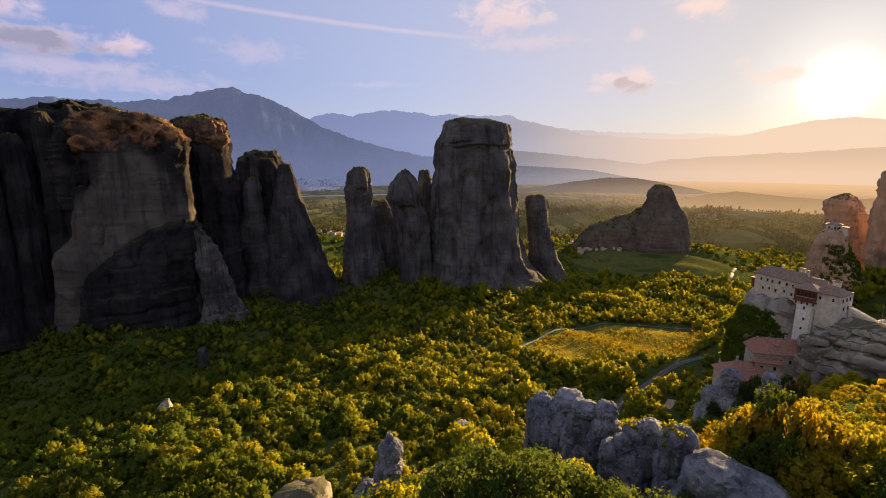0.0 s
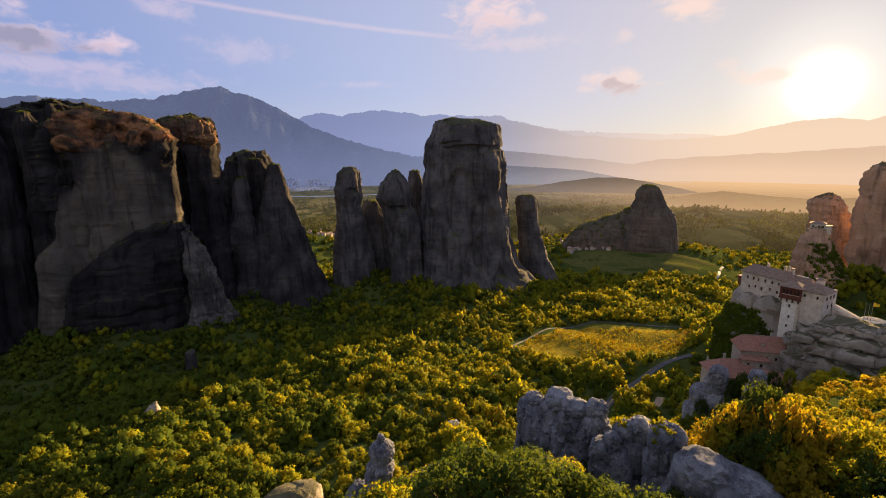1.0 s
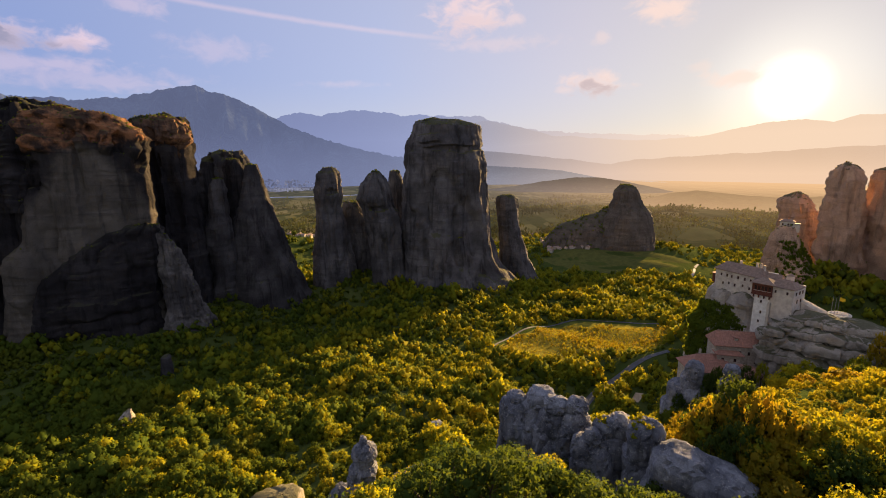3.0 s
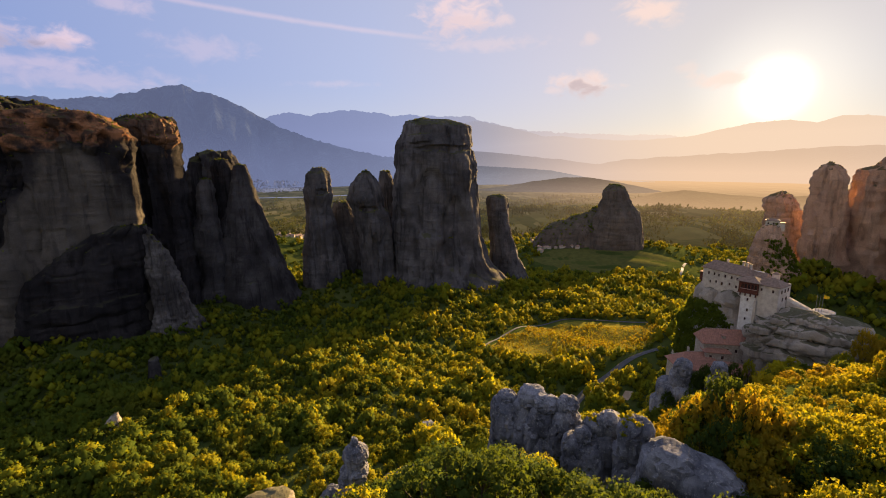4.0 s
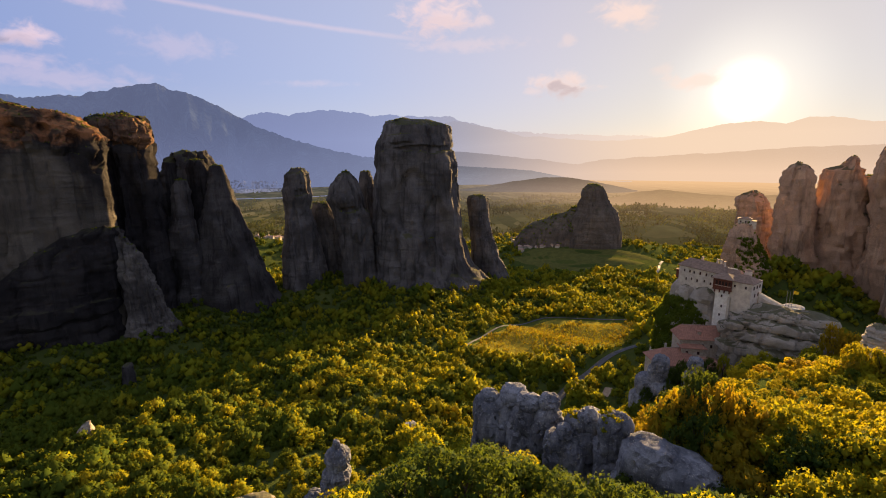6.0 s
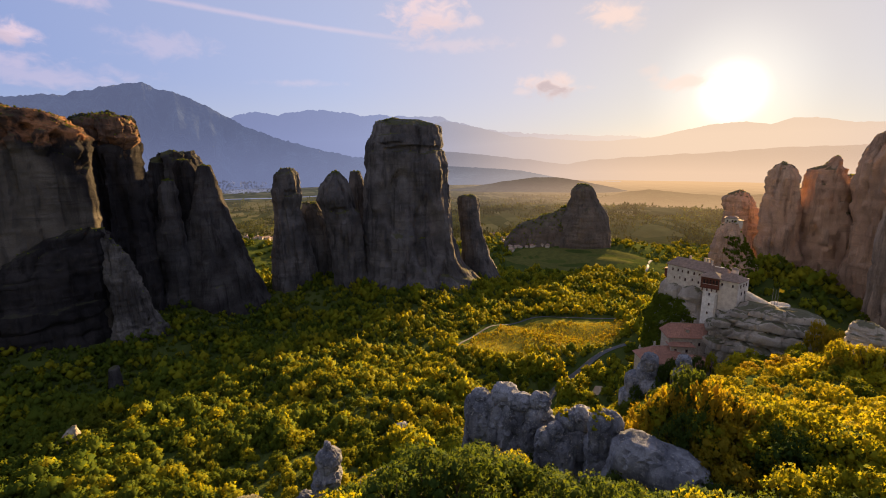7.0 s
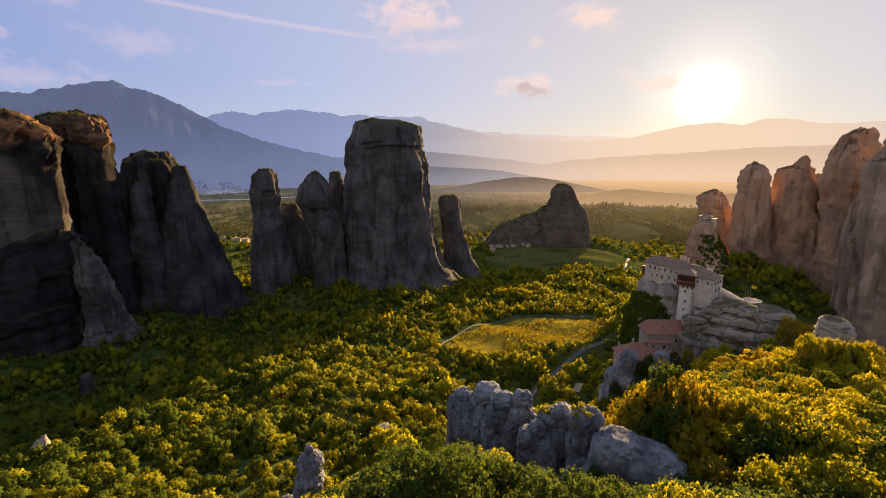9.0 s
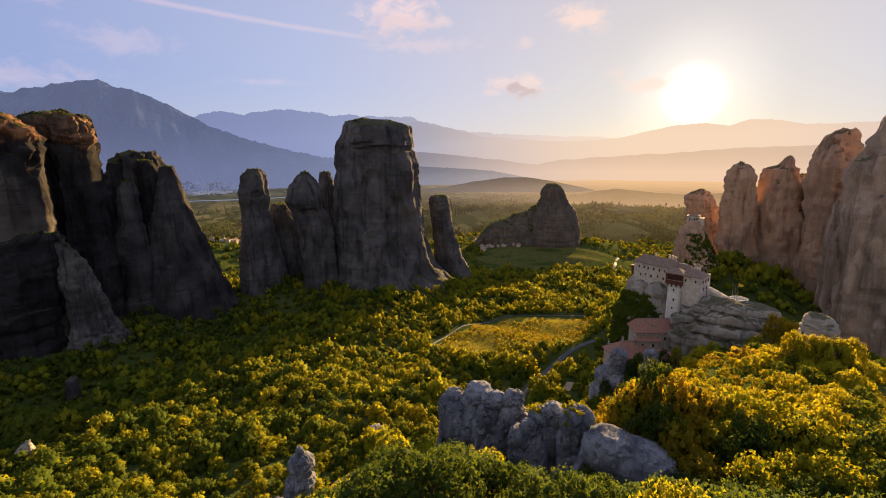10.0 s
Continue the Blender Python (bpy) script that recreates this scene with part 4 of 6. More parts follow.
def tuft(rng, centre, r, leaves, leaf, solid=0.86, heart=None):
    """One clump of leaves: a dark inner core and loose three-cornered sprays on its skin; their normals follow the round of the crown."""
    core = ICO_V * (r * solid * (1 + rng.uniform(-0.16, 0.16, (len(ICO_V), 1)))) + centre
    d = sphere_dirs(rng, leaves)
    d[:, 2] = np.abs(d[:, 2]) * np.where(rng.random(leaves) < 0.78, 1, -1)
    mid = centre + d * r * rng.uniform(0.7, 1.16, (leaves, 1))
    nrm = d + rng.normal(size=d.shape) * 0.7
    nrm /= np.linalg.norm(nrm, axis=1, keepdims=True)
    t = np.cross(nrm, sphere_dirs(rng, leaves))
    t /= np.linalg.norm(t, axis=1, keepdims=True) + 1e-9
    b = np.cross(nrm, t)
    s = leaf * rng.uniform(0.6, 1.35, (leaves, 1))
    tri = np.stack([mid + t * s, mid - t * s * 0.55 + b * s * 0.8, mid - t * s * 0.55 - b * s * 0.8], 1).reshape(-1, 3)
    v = np.concatenate([core, tri])
    f = np.concatenate([ICO_F, np.arange(leaves * 3).reshape(-1, 3) + len(core)])
    out = centre - (np.zeros(3) if heart is None else heart)
    out = out / (np.linalg.norm(out) + 1e-9)
    n = np.concatenate([ICO_V, np.repeat(d * 0.8 + nrm * 0.45, 3, 0)]) + out * 0.75
    return v, f, n / np.linalg.norm(n, axis=1, keepdims=True)


def crown(rng, clumps, leaves, leaf, wide=1.0, tall=1.0, low=0.45, solid=0.8):
    """A crown about 1 m in radius on a stem 'low' high: clumps of unlike size heaped on a dome, gaps between."""
    vs, fs, ns, n = [], [], [], 0
    heart = np.array([0, 0, low + 0.3])
    lean = rng.uniform(-0.12, 0.12, 2)
    for i in range(clumps):
        a, k = i * 2.4 + rng.uniform(-0.5, 0.5), (i + 0.5) / clumps
        up = 1 - 1.35 * k
        rim = math.sqrt(max(0.0, 1 - up * up))
        r = rng.uniform(0.6, 1.15) * min(0.5, 1.5 / math.sqrt(clumps)) * (0.9 if k < 0.7 else 1.1)
        reach = rng.uniform(0.55, 0.86) * wide
        c = np.array([math.cos(a) * rim * reach + lean[0] * up, math.sin(a) * rim * reach + lean[1] * up, low + 0.32 + up * 0.72 * tall * rng.uniform(0.85, 1.08)])
        v, f, q = tuft(rng, c, r, leaves, leaf, solid, heart)
        vs.append(v), fs.append(f + n), ns.append(q)
        n += len(v)
    return np.concatenate(vs), np.concatenate(fs), np.concatenate(ns)


def scatter(rng, count_step, a0, a1, d0, d1):
    """Uneven grid of places in a sector round the viewpoint."""
    x = np.arange(-d1, d1, count_step)
    X, Y = np.meshgrid(x, x)
    X = X.ravel() + rng.uniform(-0.48, 0.48, X.size) * count_step
    Y = Y.ravel() + rng.uniform(-0.48, 0.48, Y.size) * count_step
    d, a = np.hypot(X, Y), np.degrees(np.arctan2(X, Y))
    k = (d > d0) & (d < d1) & (a > a0) & (a < a1)
    return X[k], Y[k]


ROCK_SPOTS = [(polar(s[0], s[1])[0], polar(s[0], s[1])[1], np.interp(float(ground_z(*polar(s[0], s[1]))[0]), [r[0] for r in s[2]][::-1], [r[2] for r in s[2]][::-1]) * min(1, kw.get("deep", 0.9) + 0.1)) for _, _, _, s, kw in (*TOWERS, *((0, 0, 0, (st[-1][0], st[-1][1], [(205, 0, st[-1][3]), (150, 0, st[-1][3] * 1.1)]), {}) for _, st in BOULDERS), (0, 0, 0, (-8.4, 95, [(186, 0, 3), (150, 0, 4)]), {}), (0, 0, 0, (45.4, 222, [(186, 0, 16), (155, 0, 20)]), {}))]
ROADS = (([(20.5, 262), (22.6, 288), (24.2, 306), (25.6, 322), (27.2, 338), (28.8, 348), (30.4, 352), (32.0, 352)], 5.2, "asphalt road winding through the woods", ROAD),
         ([(32.8, 770), (33.2, 800), (33.1, 835), (33.5, 870)], 4.0, "pale road bending round a meadow", PALE_ROAD),
         ([(28.1, 291), (28.4, 297), (28.6, 304)], 5.0, "pale gravel lay-by in the woods", DIRT),
         ([(9.6, 352), (12.0, 388), (15.0, 417), (18.0, 441), (21.0, 461), (25.0, 473), (29.0, 466), (31.5, 450)], 2.5, "narrow lane round a sloping meadow", ROAD))
MEADOWS = (("meadow", "golden sloping meadow with dry grass", 21.8, 428, 10.5, 48, (0.24, 0.205, 0.032), (0.16, 0.145, 0.026)),
           ("meadow", "smooth green meadow on the valley floor", 24.5, 860, 8.5, 80, (0.115, 0.115, 0.033), (0.085, 0.088, 0.027)))


# the sloping meadow: azimuth, near edge, far edge
SLOPE = ((9.8, 13, 16, 19, 22, 26, 30, 31.5), (330, 332, 336, 346, 358, 362, 366, 380), (344, 385, 412, 435, 454, 464, 446, 424))


# centre azimuth and distance, half spans, number of houses
VILLAGES = ((-13.0, 1050, 2.6, 75, 46), (19.4, 935, 2.4, 26, 34), (17.0, 1030, 1.4, 40, 14), (17.0, 1210, 2.5, 60, 10))


def open_ground(x, y, pad=0.0):
    d, a = np.hypot(x, y), np.degrees(np.arctan2(x, y))
    bad = np.zeros(x.shape, bool)
    bad |= (d > np.interp(a, SLOPE[0], SLOPE[1], 9e3, 9e3)) & (d < np.interp(a, SLOPE[0], SLOPE[2], 0, 0) + 6)
    for _, _, ca, cd, ha, hd, _, _ in MEADOWS[1:]:
        bad |= ((a - ca) / ha) ** 2 + ((d - cd) / hd) ** 2 < 1.0
    for ca, cd, ha, hd, _ in VILLAGES:
        bad |= (((a - ca) / ha) ** 2 + ((d - cd + 14) / (hd + 16)) ** 2 < 1.0) & (np.sin(x * 0.31) + np.cos(y * 0.27) < 0.5)
    for pts, wide, _, _ in ROADS:
        p = np.array([polar(*q) for q in pts])
        for q0, q1 in zip(p, p[1:]):
            e = q1 - q0
            s = np.clip(((x - q0[0]) * e[0] + (y - q0[1]) * e[1]) / (e @ e), 0, 1)
            bad |= np.hypot(x - q0[0] - s * e[0], y - q0[1] - s * e[1]) < wide / 2 + (4.5 if wide > 5 else 3.0) + pad
    for rx, ry, rr in ROCK_SPOTS:
        bad |= np.hypot(x - rx, y - ry) < rr * 0.93
    hx, hy = polar(39.0, 236)
    bad |= np.hypot(x - hx, y - hy) < 24
    hx, hy = polar(36.5, 205)
    bad |= np.hypot(x - hx, y - hy) < 20
    return ~bad


def grow(rng, name, label, X, Y, kinds, size, mat, sink=0.3, cap=None):
    """Many trees in one mesh: each takes one of a few crowns, turned and scaled."""
    Z = ground_z(X, Y)
    pick = rng.integers(0, len(kinds), len(X))
    vs, fs, ns, n = [], [], [], 0
    for k, (v, f, q) in enumerate(kinds):
        idx = np.nonzero(pick == k)[0]
        if not len(idx):
            continue
        a, s = rng.uniform(0, 6.283, len(idx)), rng.uniform(*size, len(idx)) * (0.62 + 0.8 * rng.random(len(idx)) ** 2)
        h = s * rng.uniform(0.85, 1.25, len(idx))
        grove = 0.9 + 0.3 * np.sin(X[idx] * 0.061 + Y[idx] * 0.023) * np.cos(Y[idx] * 0.052 - X[idx] * 0.019)
        s, h = s * grove, h * grove * (0.9 + 0.25 * grove)
        if cap is not None:
            h, s = np.minimum(h, cap[idx] / 1.6), np.minimum(s, cap[idx] / 1.2)
        ca, sa = np.cos(a)[:, None] * s[:, None], np.sin(a)[:, None] * s[:, None]
        out = np.stack([v[None, :, 0] * ca - v[None, :, 1] * sa + X[idx, None], v[None, :, 0] * sa + v[None, :, 1] * ca + Y[idx, None],
                        (v[None, :, 2] - sink) * h[:, None] + Z[idx, None]], -1)
        fs.append((f[None] + (np.arange(len(idx)) * len(v))[:, None, None] + n).reshape(-1, 3))
        vs.append(out.reshape(-1, 3))
        ca, sa = np.cos(a)[:, None], np.sin(a)[:, None]
        ns.append(np.stack([q[None, :, 0] * ca - q[None, :, 1] * sa, q[None, :, 0] * sa + q[None, :, 1] * ca, q[None, :, 2] + 0 * ca], -1).reshape(-1, 3))
        n += len(idx) * len(v)
    me = mesh_of(name, np.concatenate(vs), np.concatenate(fs), mat, True, np.concatenate(ns))
    return tagged(new(name, me), label, "woods", kind="stuff")


rng = np.random.default_rng(7)
FINE = [crown(rng, 26, 24, 0.078, tall=rng.uniform(0.8, 1.1), low=0.2, solid=0.62) for _ in range(6)]
NEAR = [crown(rng, 22, 18, 0.09, tall=rng.uniform(0.75, 1.15), low=0.3) for _ in range(9)]
MID = [crown(rng, 13, 9, 0.125, tall=rng.uniform(0.75, 1.15), low=0.3, solid=0.9) for _ in range(8)]
FAR = [crown(rng, 6, 5, 0.19, tall=rng.uniform(0.75, 1.1), low=0.3, solid=0.95) for _ in range(8)]
DOT = [crown(rng, 2, 4, 0.36, wide=0.6) for _ in range(5)]


def keep(X, Y, lo=None):
    k = open_ground(X, Y)
    return X[k], Y[k]


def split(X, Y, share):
    # more dark leaves towards the left: its shade put into leaf colour
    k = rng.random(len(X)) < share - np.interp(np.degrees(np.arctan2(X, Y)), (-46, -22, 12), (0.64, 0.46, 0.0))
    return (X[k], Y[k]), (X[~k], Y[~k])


def height_over_valley(X, Y):
    return ground_z(X, Y) - valley(np.hypot(X, Y))


X, Y = keep(*scatter(rng, 6.3, -48, 58, 112, 340))
k = (height_over_valley(X, Y) < 30) | (np.hypot(X, Y) > 238)
ridge_far = (X[~k], Y[~k])
close = np.hypot(X, Y) < 205
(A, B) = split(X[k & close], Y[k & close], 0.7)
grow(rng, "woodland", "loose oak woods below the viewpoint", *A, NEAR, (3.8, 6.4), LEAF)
grow(rng, "woodland", "dark evergreen and shade-toned trees below the viewpoint", *B, NEAR, (3.4, 6.2), LEAF_DARK)
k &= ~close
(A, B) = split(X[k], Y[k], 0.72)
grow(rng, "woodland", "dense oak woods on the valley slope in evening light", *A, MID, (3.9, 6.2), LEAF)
grow(rng, "woodland", "darker evergreen and shade-toned trees scattered through the woods", *B, MID, (3.5, 5.6), LEAF_DARK)
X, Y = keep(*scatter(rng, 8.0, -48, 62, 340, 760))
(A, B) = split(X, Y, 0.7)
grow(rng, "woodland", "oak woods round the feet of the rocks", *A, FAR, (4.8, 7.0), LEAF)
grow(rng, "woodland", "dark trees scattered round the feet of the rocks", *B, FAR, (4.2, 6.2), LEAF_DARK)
X, Y = keep(*scatter(rng, 13.0, -48, 60, 760, 1120))
thin = np.sin(X * 0.011 + 1) * np.cos(Y * 0.009) + np.sin(X * 0.023 - Y * 0.017) * 0.6 + rng.uniform(-0.5, 0.5, len(X)) > -0.5
(A, B) = split(X[thin], Y[thin], 0.55)
grow(rng, "woodland", "loose trees and hedges at the edge of the plain", *A, FAR, (4.4, 7.0), LEAF)
grow(rng, "woodland", "dark thickets at the edge of the plain", *B, FAR, (4.0, 6.4), LEAF_DARK)
X, Y = scatter(rng, 11.0, -18, 46, 1115, 1800)
thin = np.sin(X * 0.011 + 1) * np.cos(Y * 0.009) + np.sin(X * 0.023 - Y * 0.017) * 0.6 + rng.uniform(-0.6, 0.6, len(X)) > -0.55
# copses on the plain carry the same haze as emission
FAR_COPSE = distance_material("far_copse", (0.1, 0.09, 0.014), 0.24, far_veil=0.7, by_range=(700, 4300), haze_tint=(1.06, 0.83, 0.55))
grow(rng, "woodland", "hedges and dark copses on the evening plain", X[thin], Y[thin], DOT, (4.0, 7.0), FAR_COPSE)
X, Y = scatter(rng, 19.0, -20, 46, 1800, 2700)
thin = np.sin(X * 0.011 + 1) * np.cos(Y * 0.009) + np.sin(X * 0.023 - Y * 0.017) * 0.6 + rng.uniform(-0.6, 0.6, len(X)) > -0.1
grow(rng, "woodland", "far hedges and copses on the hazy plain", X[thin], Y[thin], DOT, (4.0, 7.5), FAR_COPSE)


# ---- trees that stand out one by one, on the near ridge ----
def branch(vs, fs, p0, p1, r0, r1, sides=6):
    p0, p1 = np.array(p0, float), np.array(p1, float)
    e = (p1 - p0) / np.linalg.norm(p1 - p0)
    s = np.cross(e, (0.3, 0.9, 0.1))
    s /= np.linalg.norm(s)
    t = np.cross(e, s)
    n = sum(len(v) for v in vs)
    ring = [(p + (s * math.cos(q) + t * math.sin(q)) * r) for p, r in ((p0, r0), ((p0 + p1) / 2 + s * r0 * 0.4, (r0 + r1) / 2), (p1, r1)) for q in np.arange(sides) * 6.283 / sides]
    vs.append(np.array(ring))
    fs.append(grid_faces(3, sides, True) + n)


def make_tree(rng, leaf_mat, label, tall, clumps=44, leaves=36, leaf=0.046):
    root = tagged(new("oak_tree"), label, "tree", "trees on the near ridge")
    vs, fs = [], []
    branch(vs, fs, (0, 0, -0.5), (0.03, 0.02, 0.55), 0.075, 0.05, 8)
    for k in range(5):
        a = k * 1.257 + rng.uniform(-0.3, 0.3)
        branch(vs, fs, (0.03, 0.02, rng.uniform(0.3, 0.5)), (math.cos(a) * 0.5, math.sin(a) * 0.5, rng.uniform(0.75, 1.2)), 0.035, 0.012)
    trunk = new("trunk", mesh_of("trunk", np.concatenate(vs), np.concatenate(fs), BARK))
    trunk.parent = root
    v, f, q = crown(rng, clumps, leaves, leaf, tall=tall, low=0.25, solid=0.6)
    top = new("crown", mesh_of("crown", v, f, leaf_mat, True, q))
    top.parent = root
    return root


SORTS = [make_tree(rng, LEAF, "broad oak with loose sunlit green foliage", 1.0), make_tree(rng, LEAF, "tall oak with a ragged green crown", 1.35),
         make_tree(rng, LEAF_GOLD, "oak with golden evening-lit foliage", 0.95), make_tree(rng, LEAF_DEEP, "deep green evergreen oak on a slope", 1.1),
         make_tree(rng, LEAF_GOLD, "wide oak with golden leaves on the ridge", 0.8, 50), make_tree(rng, LEAF, "round bushy oak on the slope", 0.75),
         make_tree(rng, LEAF_SUN, "oak with bright yellow-green sunlit leaves", 1.0), make_tree(rng, LEAF_SUN, "spreading oak with yellow-green leaves", 0.8)]
X, Y = keep(*scatter(rng, 4.9, -50, 62, 40, 112))
X, Y = np.concatenate([X, ridge_far[0]]), np.concatenate([Y, ridge_far[1]])
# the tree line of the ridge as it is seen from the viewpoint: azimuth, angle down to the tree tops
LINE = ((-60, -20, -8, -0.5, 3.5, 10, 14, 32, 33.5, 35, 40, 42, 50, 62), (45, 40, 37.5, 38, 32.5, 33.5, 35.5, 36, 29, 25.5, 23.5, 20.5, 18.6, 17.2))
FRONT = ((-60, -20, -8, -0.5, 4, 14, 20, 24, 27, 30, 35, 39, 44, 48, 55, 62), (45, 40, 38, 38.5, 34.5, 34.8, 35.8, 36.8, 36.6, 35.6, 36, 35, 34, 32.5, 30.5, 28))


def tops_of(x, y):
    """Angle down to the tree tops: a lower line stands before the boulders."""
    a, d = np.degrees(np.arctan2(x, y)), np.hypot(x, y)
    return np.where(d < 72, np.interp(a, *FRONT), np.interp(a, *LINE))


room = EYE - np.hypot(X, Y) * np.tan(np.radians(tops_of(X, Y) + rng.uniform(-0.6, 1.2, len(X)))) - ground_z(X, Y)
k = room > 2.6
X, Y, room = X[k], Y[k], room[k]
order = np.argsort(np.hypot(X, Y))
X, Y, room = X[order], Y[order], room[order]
N_TREES = 290
for i in range(min(N_TREES, len(X))):
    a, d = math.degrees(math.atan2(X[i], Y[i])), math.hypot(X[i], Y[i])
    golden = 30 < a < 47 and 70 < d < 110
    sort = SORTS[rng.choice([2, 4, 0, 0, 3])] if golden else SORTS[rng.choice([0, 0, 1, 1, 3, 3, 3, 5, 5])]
    # yellow leaves far right, deep green near: sun and shade put into leaf colour
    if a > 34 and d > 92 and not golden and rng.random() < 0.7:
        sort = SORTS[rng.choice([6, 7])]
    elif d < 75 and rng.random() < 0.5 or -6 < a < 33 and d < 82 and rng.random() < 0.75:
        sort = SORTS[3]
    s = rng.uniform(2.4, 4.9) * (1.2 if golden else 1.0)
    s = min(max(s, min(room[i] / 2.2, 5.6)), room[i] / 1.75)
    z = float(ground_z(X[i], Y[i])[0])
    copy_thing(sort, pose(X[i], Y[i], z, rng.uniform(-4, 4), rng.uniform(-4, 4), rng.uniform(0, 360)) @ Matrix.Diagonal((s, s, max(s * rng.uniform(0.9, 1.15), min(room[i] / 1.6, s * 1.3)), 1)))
# single trees by the monastery: sort, azimuth, distance, spread, height scale
for n_, a, d, s, h in ((2, 49.6, 204, 5.0, 10.5), (4, 50.8, 200, 4.5, 8.5), (0, 42.6, 262, 4.0, 14.0), (5, 48.0, 196, 4.0, 6.0), (3, 34.6, 214, 3.0, 7.0), (3, 32.2, 225, 3.5, 8.0), (3, 31.6, 240, 3.5, 8.0),
                       (2, 35.4, 86, 4.4, 8.6), (4, 37.0, 87, 4.6, 9.2), (3, 38.9, 89, 5.0, 10.2), (2, 40.6, 88, 4.8, 10.4), (4, 42.8, 92, 5.2, 8.6), (3, 39.8, 82, 4.2, 8.4), (2, 45.6, 90, 5.0, 7.6), (3, 37.2, 80, 3.8, 7.2),
                       (3, 33.6, 186, 4.0, 6.0), (0, 32.0, 192, 4.0, 5.5), (3, 35.4, 180, 4.0, 6.0), (3, 36.6, 188, 3.6, 5.5), (3, 30.8, 205, 3.6, 6.5),
                       (3, 35.5, 197, 3.2, 8.6), (3, 36.5, 199, 3.2, 9.2), (5, 37.2, 196, 2.6, 8.4), (3, 32.6, 201, 3.0, 8.0), (3, 33.0, 186, 3.2, 7.4), (3, 35.3, 188, 3.0, 8.6), (3, 36.2, 190, 3.0, 8.8), (3, 37.0, 190, 2.8, 8.6), (3, 39.3, 202, 3.2, 8.6), (0, 40.6, 205, 3.0, 7.6),
                       (6, 51.2, 168, 4.0, 7.2), (7, 52.2, 164, 4.2, 7.6), (6, 53.4, 163, 4.0, 7.2), (7, 54.6, 165, 4.4, 7.8), (6, 55.8, 168, 4.0, 7.4),
                       (3, 39.4, 372, 5.0, 9.0), (0, 40.4, 368, 5.0, 8.4), (3, 41.6, 366, 5.4, 9.6), (3, 42.6, 370, 5.0, 9.0), (0, 43.6, 376, 5.0, 8.0), (3, 38.6, 380, 4.6, 8.0)):
    x, y = polar(a, d)
    copy_thing(SORTS[n_], pose(x, y, float(ground_z(x, y)[0]), 0, 0, a * 31) @ Matrix.Diagonal((s, s, h, 1)))
for sort in SORTS:
    for o in (*sort.children, sort):
        bpy.data.objects.remove(o)
if len(X) > N_TREES:
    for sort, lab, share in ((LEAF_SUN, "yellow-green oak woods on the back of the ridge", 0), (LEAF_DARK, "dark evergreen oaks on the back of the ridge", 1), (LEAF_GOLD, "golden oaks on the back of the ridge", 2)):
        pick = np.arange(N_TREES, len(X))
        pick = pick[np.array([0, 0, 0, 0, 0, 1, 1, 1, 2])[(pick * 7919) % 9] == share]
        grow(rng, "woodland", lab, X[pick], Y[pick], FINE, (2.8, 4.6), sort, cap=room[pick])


# scrub and ivy that grow on the rocks
SPRIG = [tuft(rng, np.array([0, 0, 0.25]), 0.8, 16, 0.34) for _ in range(5)]


def cover(host, name, label, count, size, mat, lowest=0.55, highest=2.0, z_min=0.0, patch=0.0, z_max=9e9, span=None, azim=0.0):
    me = host.data
    n_ = len(me.vertices)
    co, no = np.empty(n_ * 3, np.float32), np.empty(n_ * 3, np.float32)
    me.vertices.foreach_get("co", co)
    me.vertex_normals.foreach_get("vector", no)
    co, no = co.reshape(-1, 3), no.reshape(-1, 3)
    ok = np.nonzero((no[:, 2] > lowest) & (no[:, 2] < highest) & (co[:, 2] > z_min) & (np.sin(co[:, 0] * 0.21) + np.sin(co[:, 2] * 0.17 + co[:, 1] * 0.2) >= patch * 2 - 2))[0]
    if span:
        # only one stretch across the rock
        u = co[ok, 0] * math.cos(radians(azim)) - co[ok, 1] * math.sin(radians(azim))
        ragged = 2.2 * np.sin(co[ok, 2] * 0.5) + 1.5 * np.sin(co[ok, 2] * 1.3 + 1)
        ok = ok[(u + ragged > span[0]) & (u + ragged < span[1]) & (co[ok, 2] < z_max)]
    if not len(ok):
        return
    spots = rng.choice(ok, min(count, len(ok)), replace=False)
    vs, fs, n = [], [], 0
    for q in spots:
        v, f, _ = SPRIG[rng.integers(0, len(SPRIG))]
        s = rng.uniform(*size)
        vs.append(v * s + co[q]), fs.append(f + n)
        n += len(v)
    ob = new(name, mesh_of(name, np.concatenate(vs), np.concatenate(fs), mat))
    ob.parent = host
    tagged(ob, label, kind="stuff")


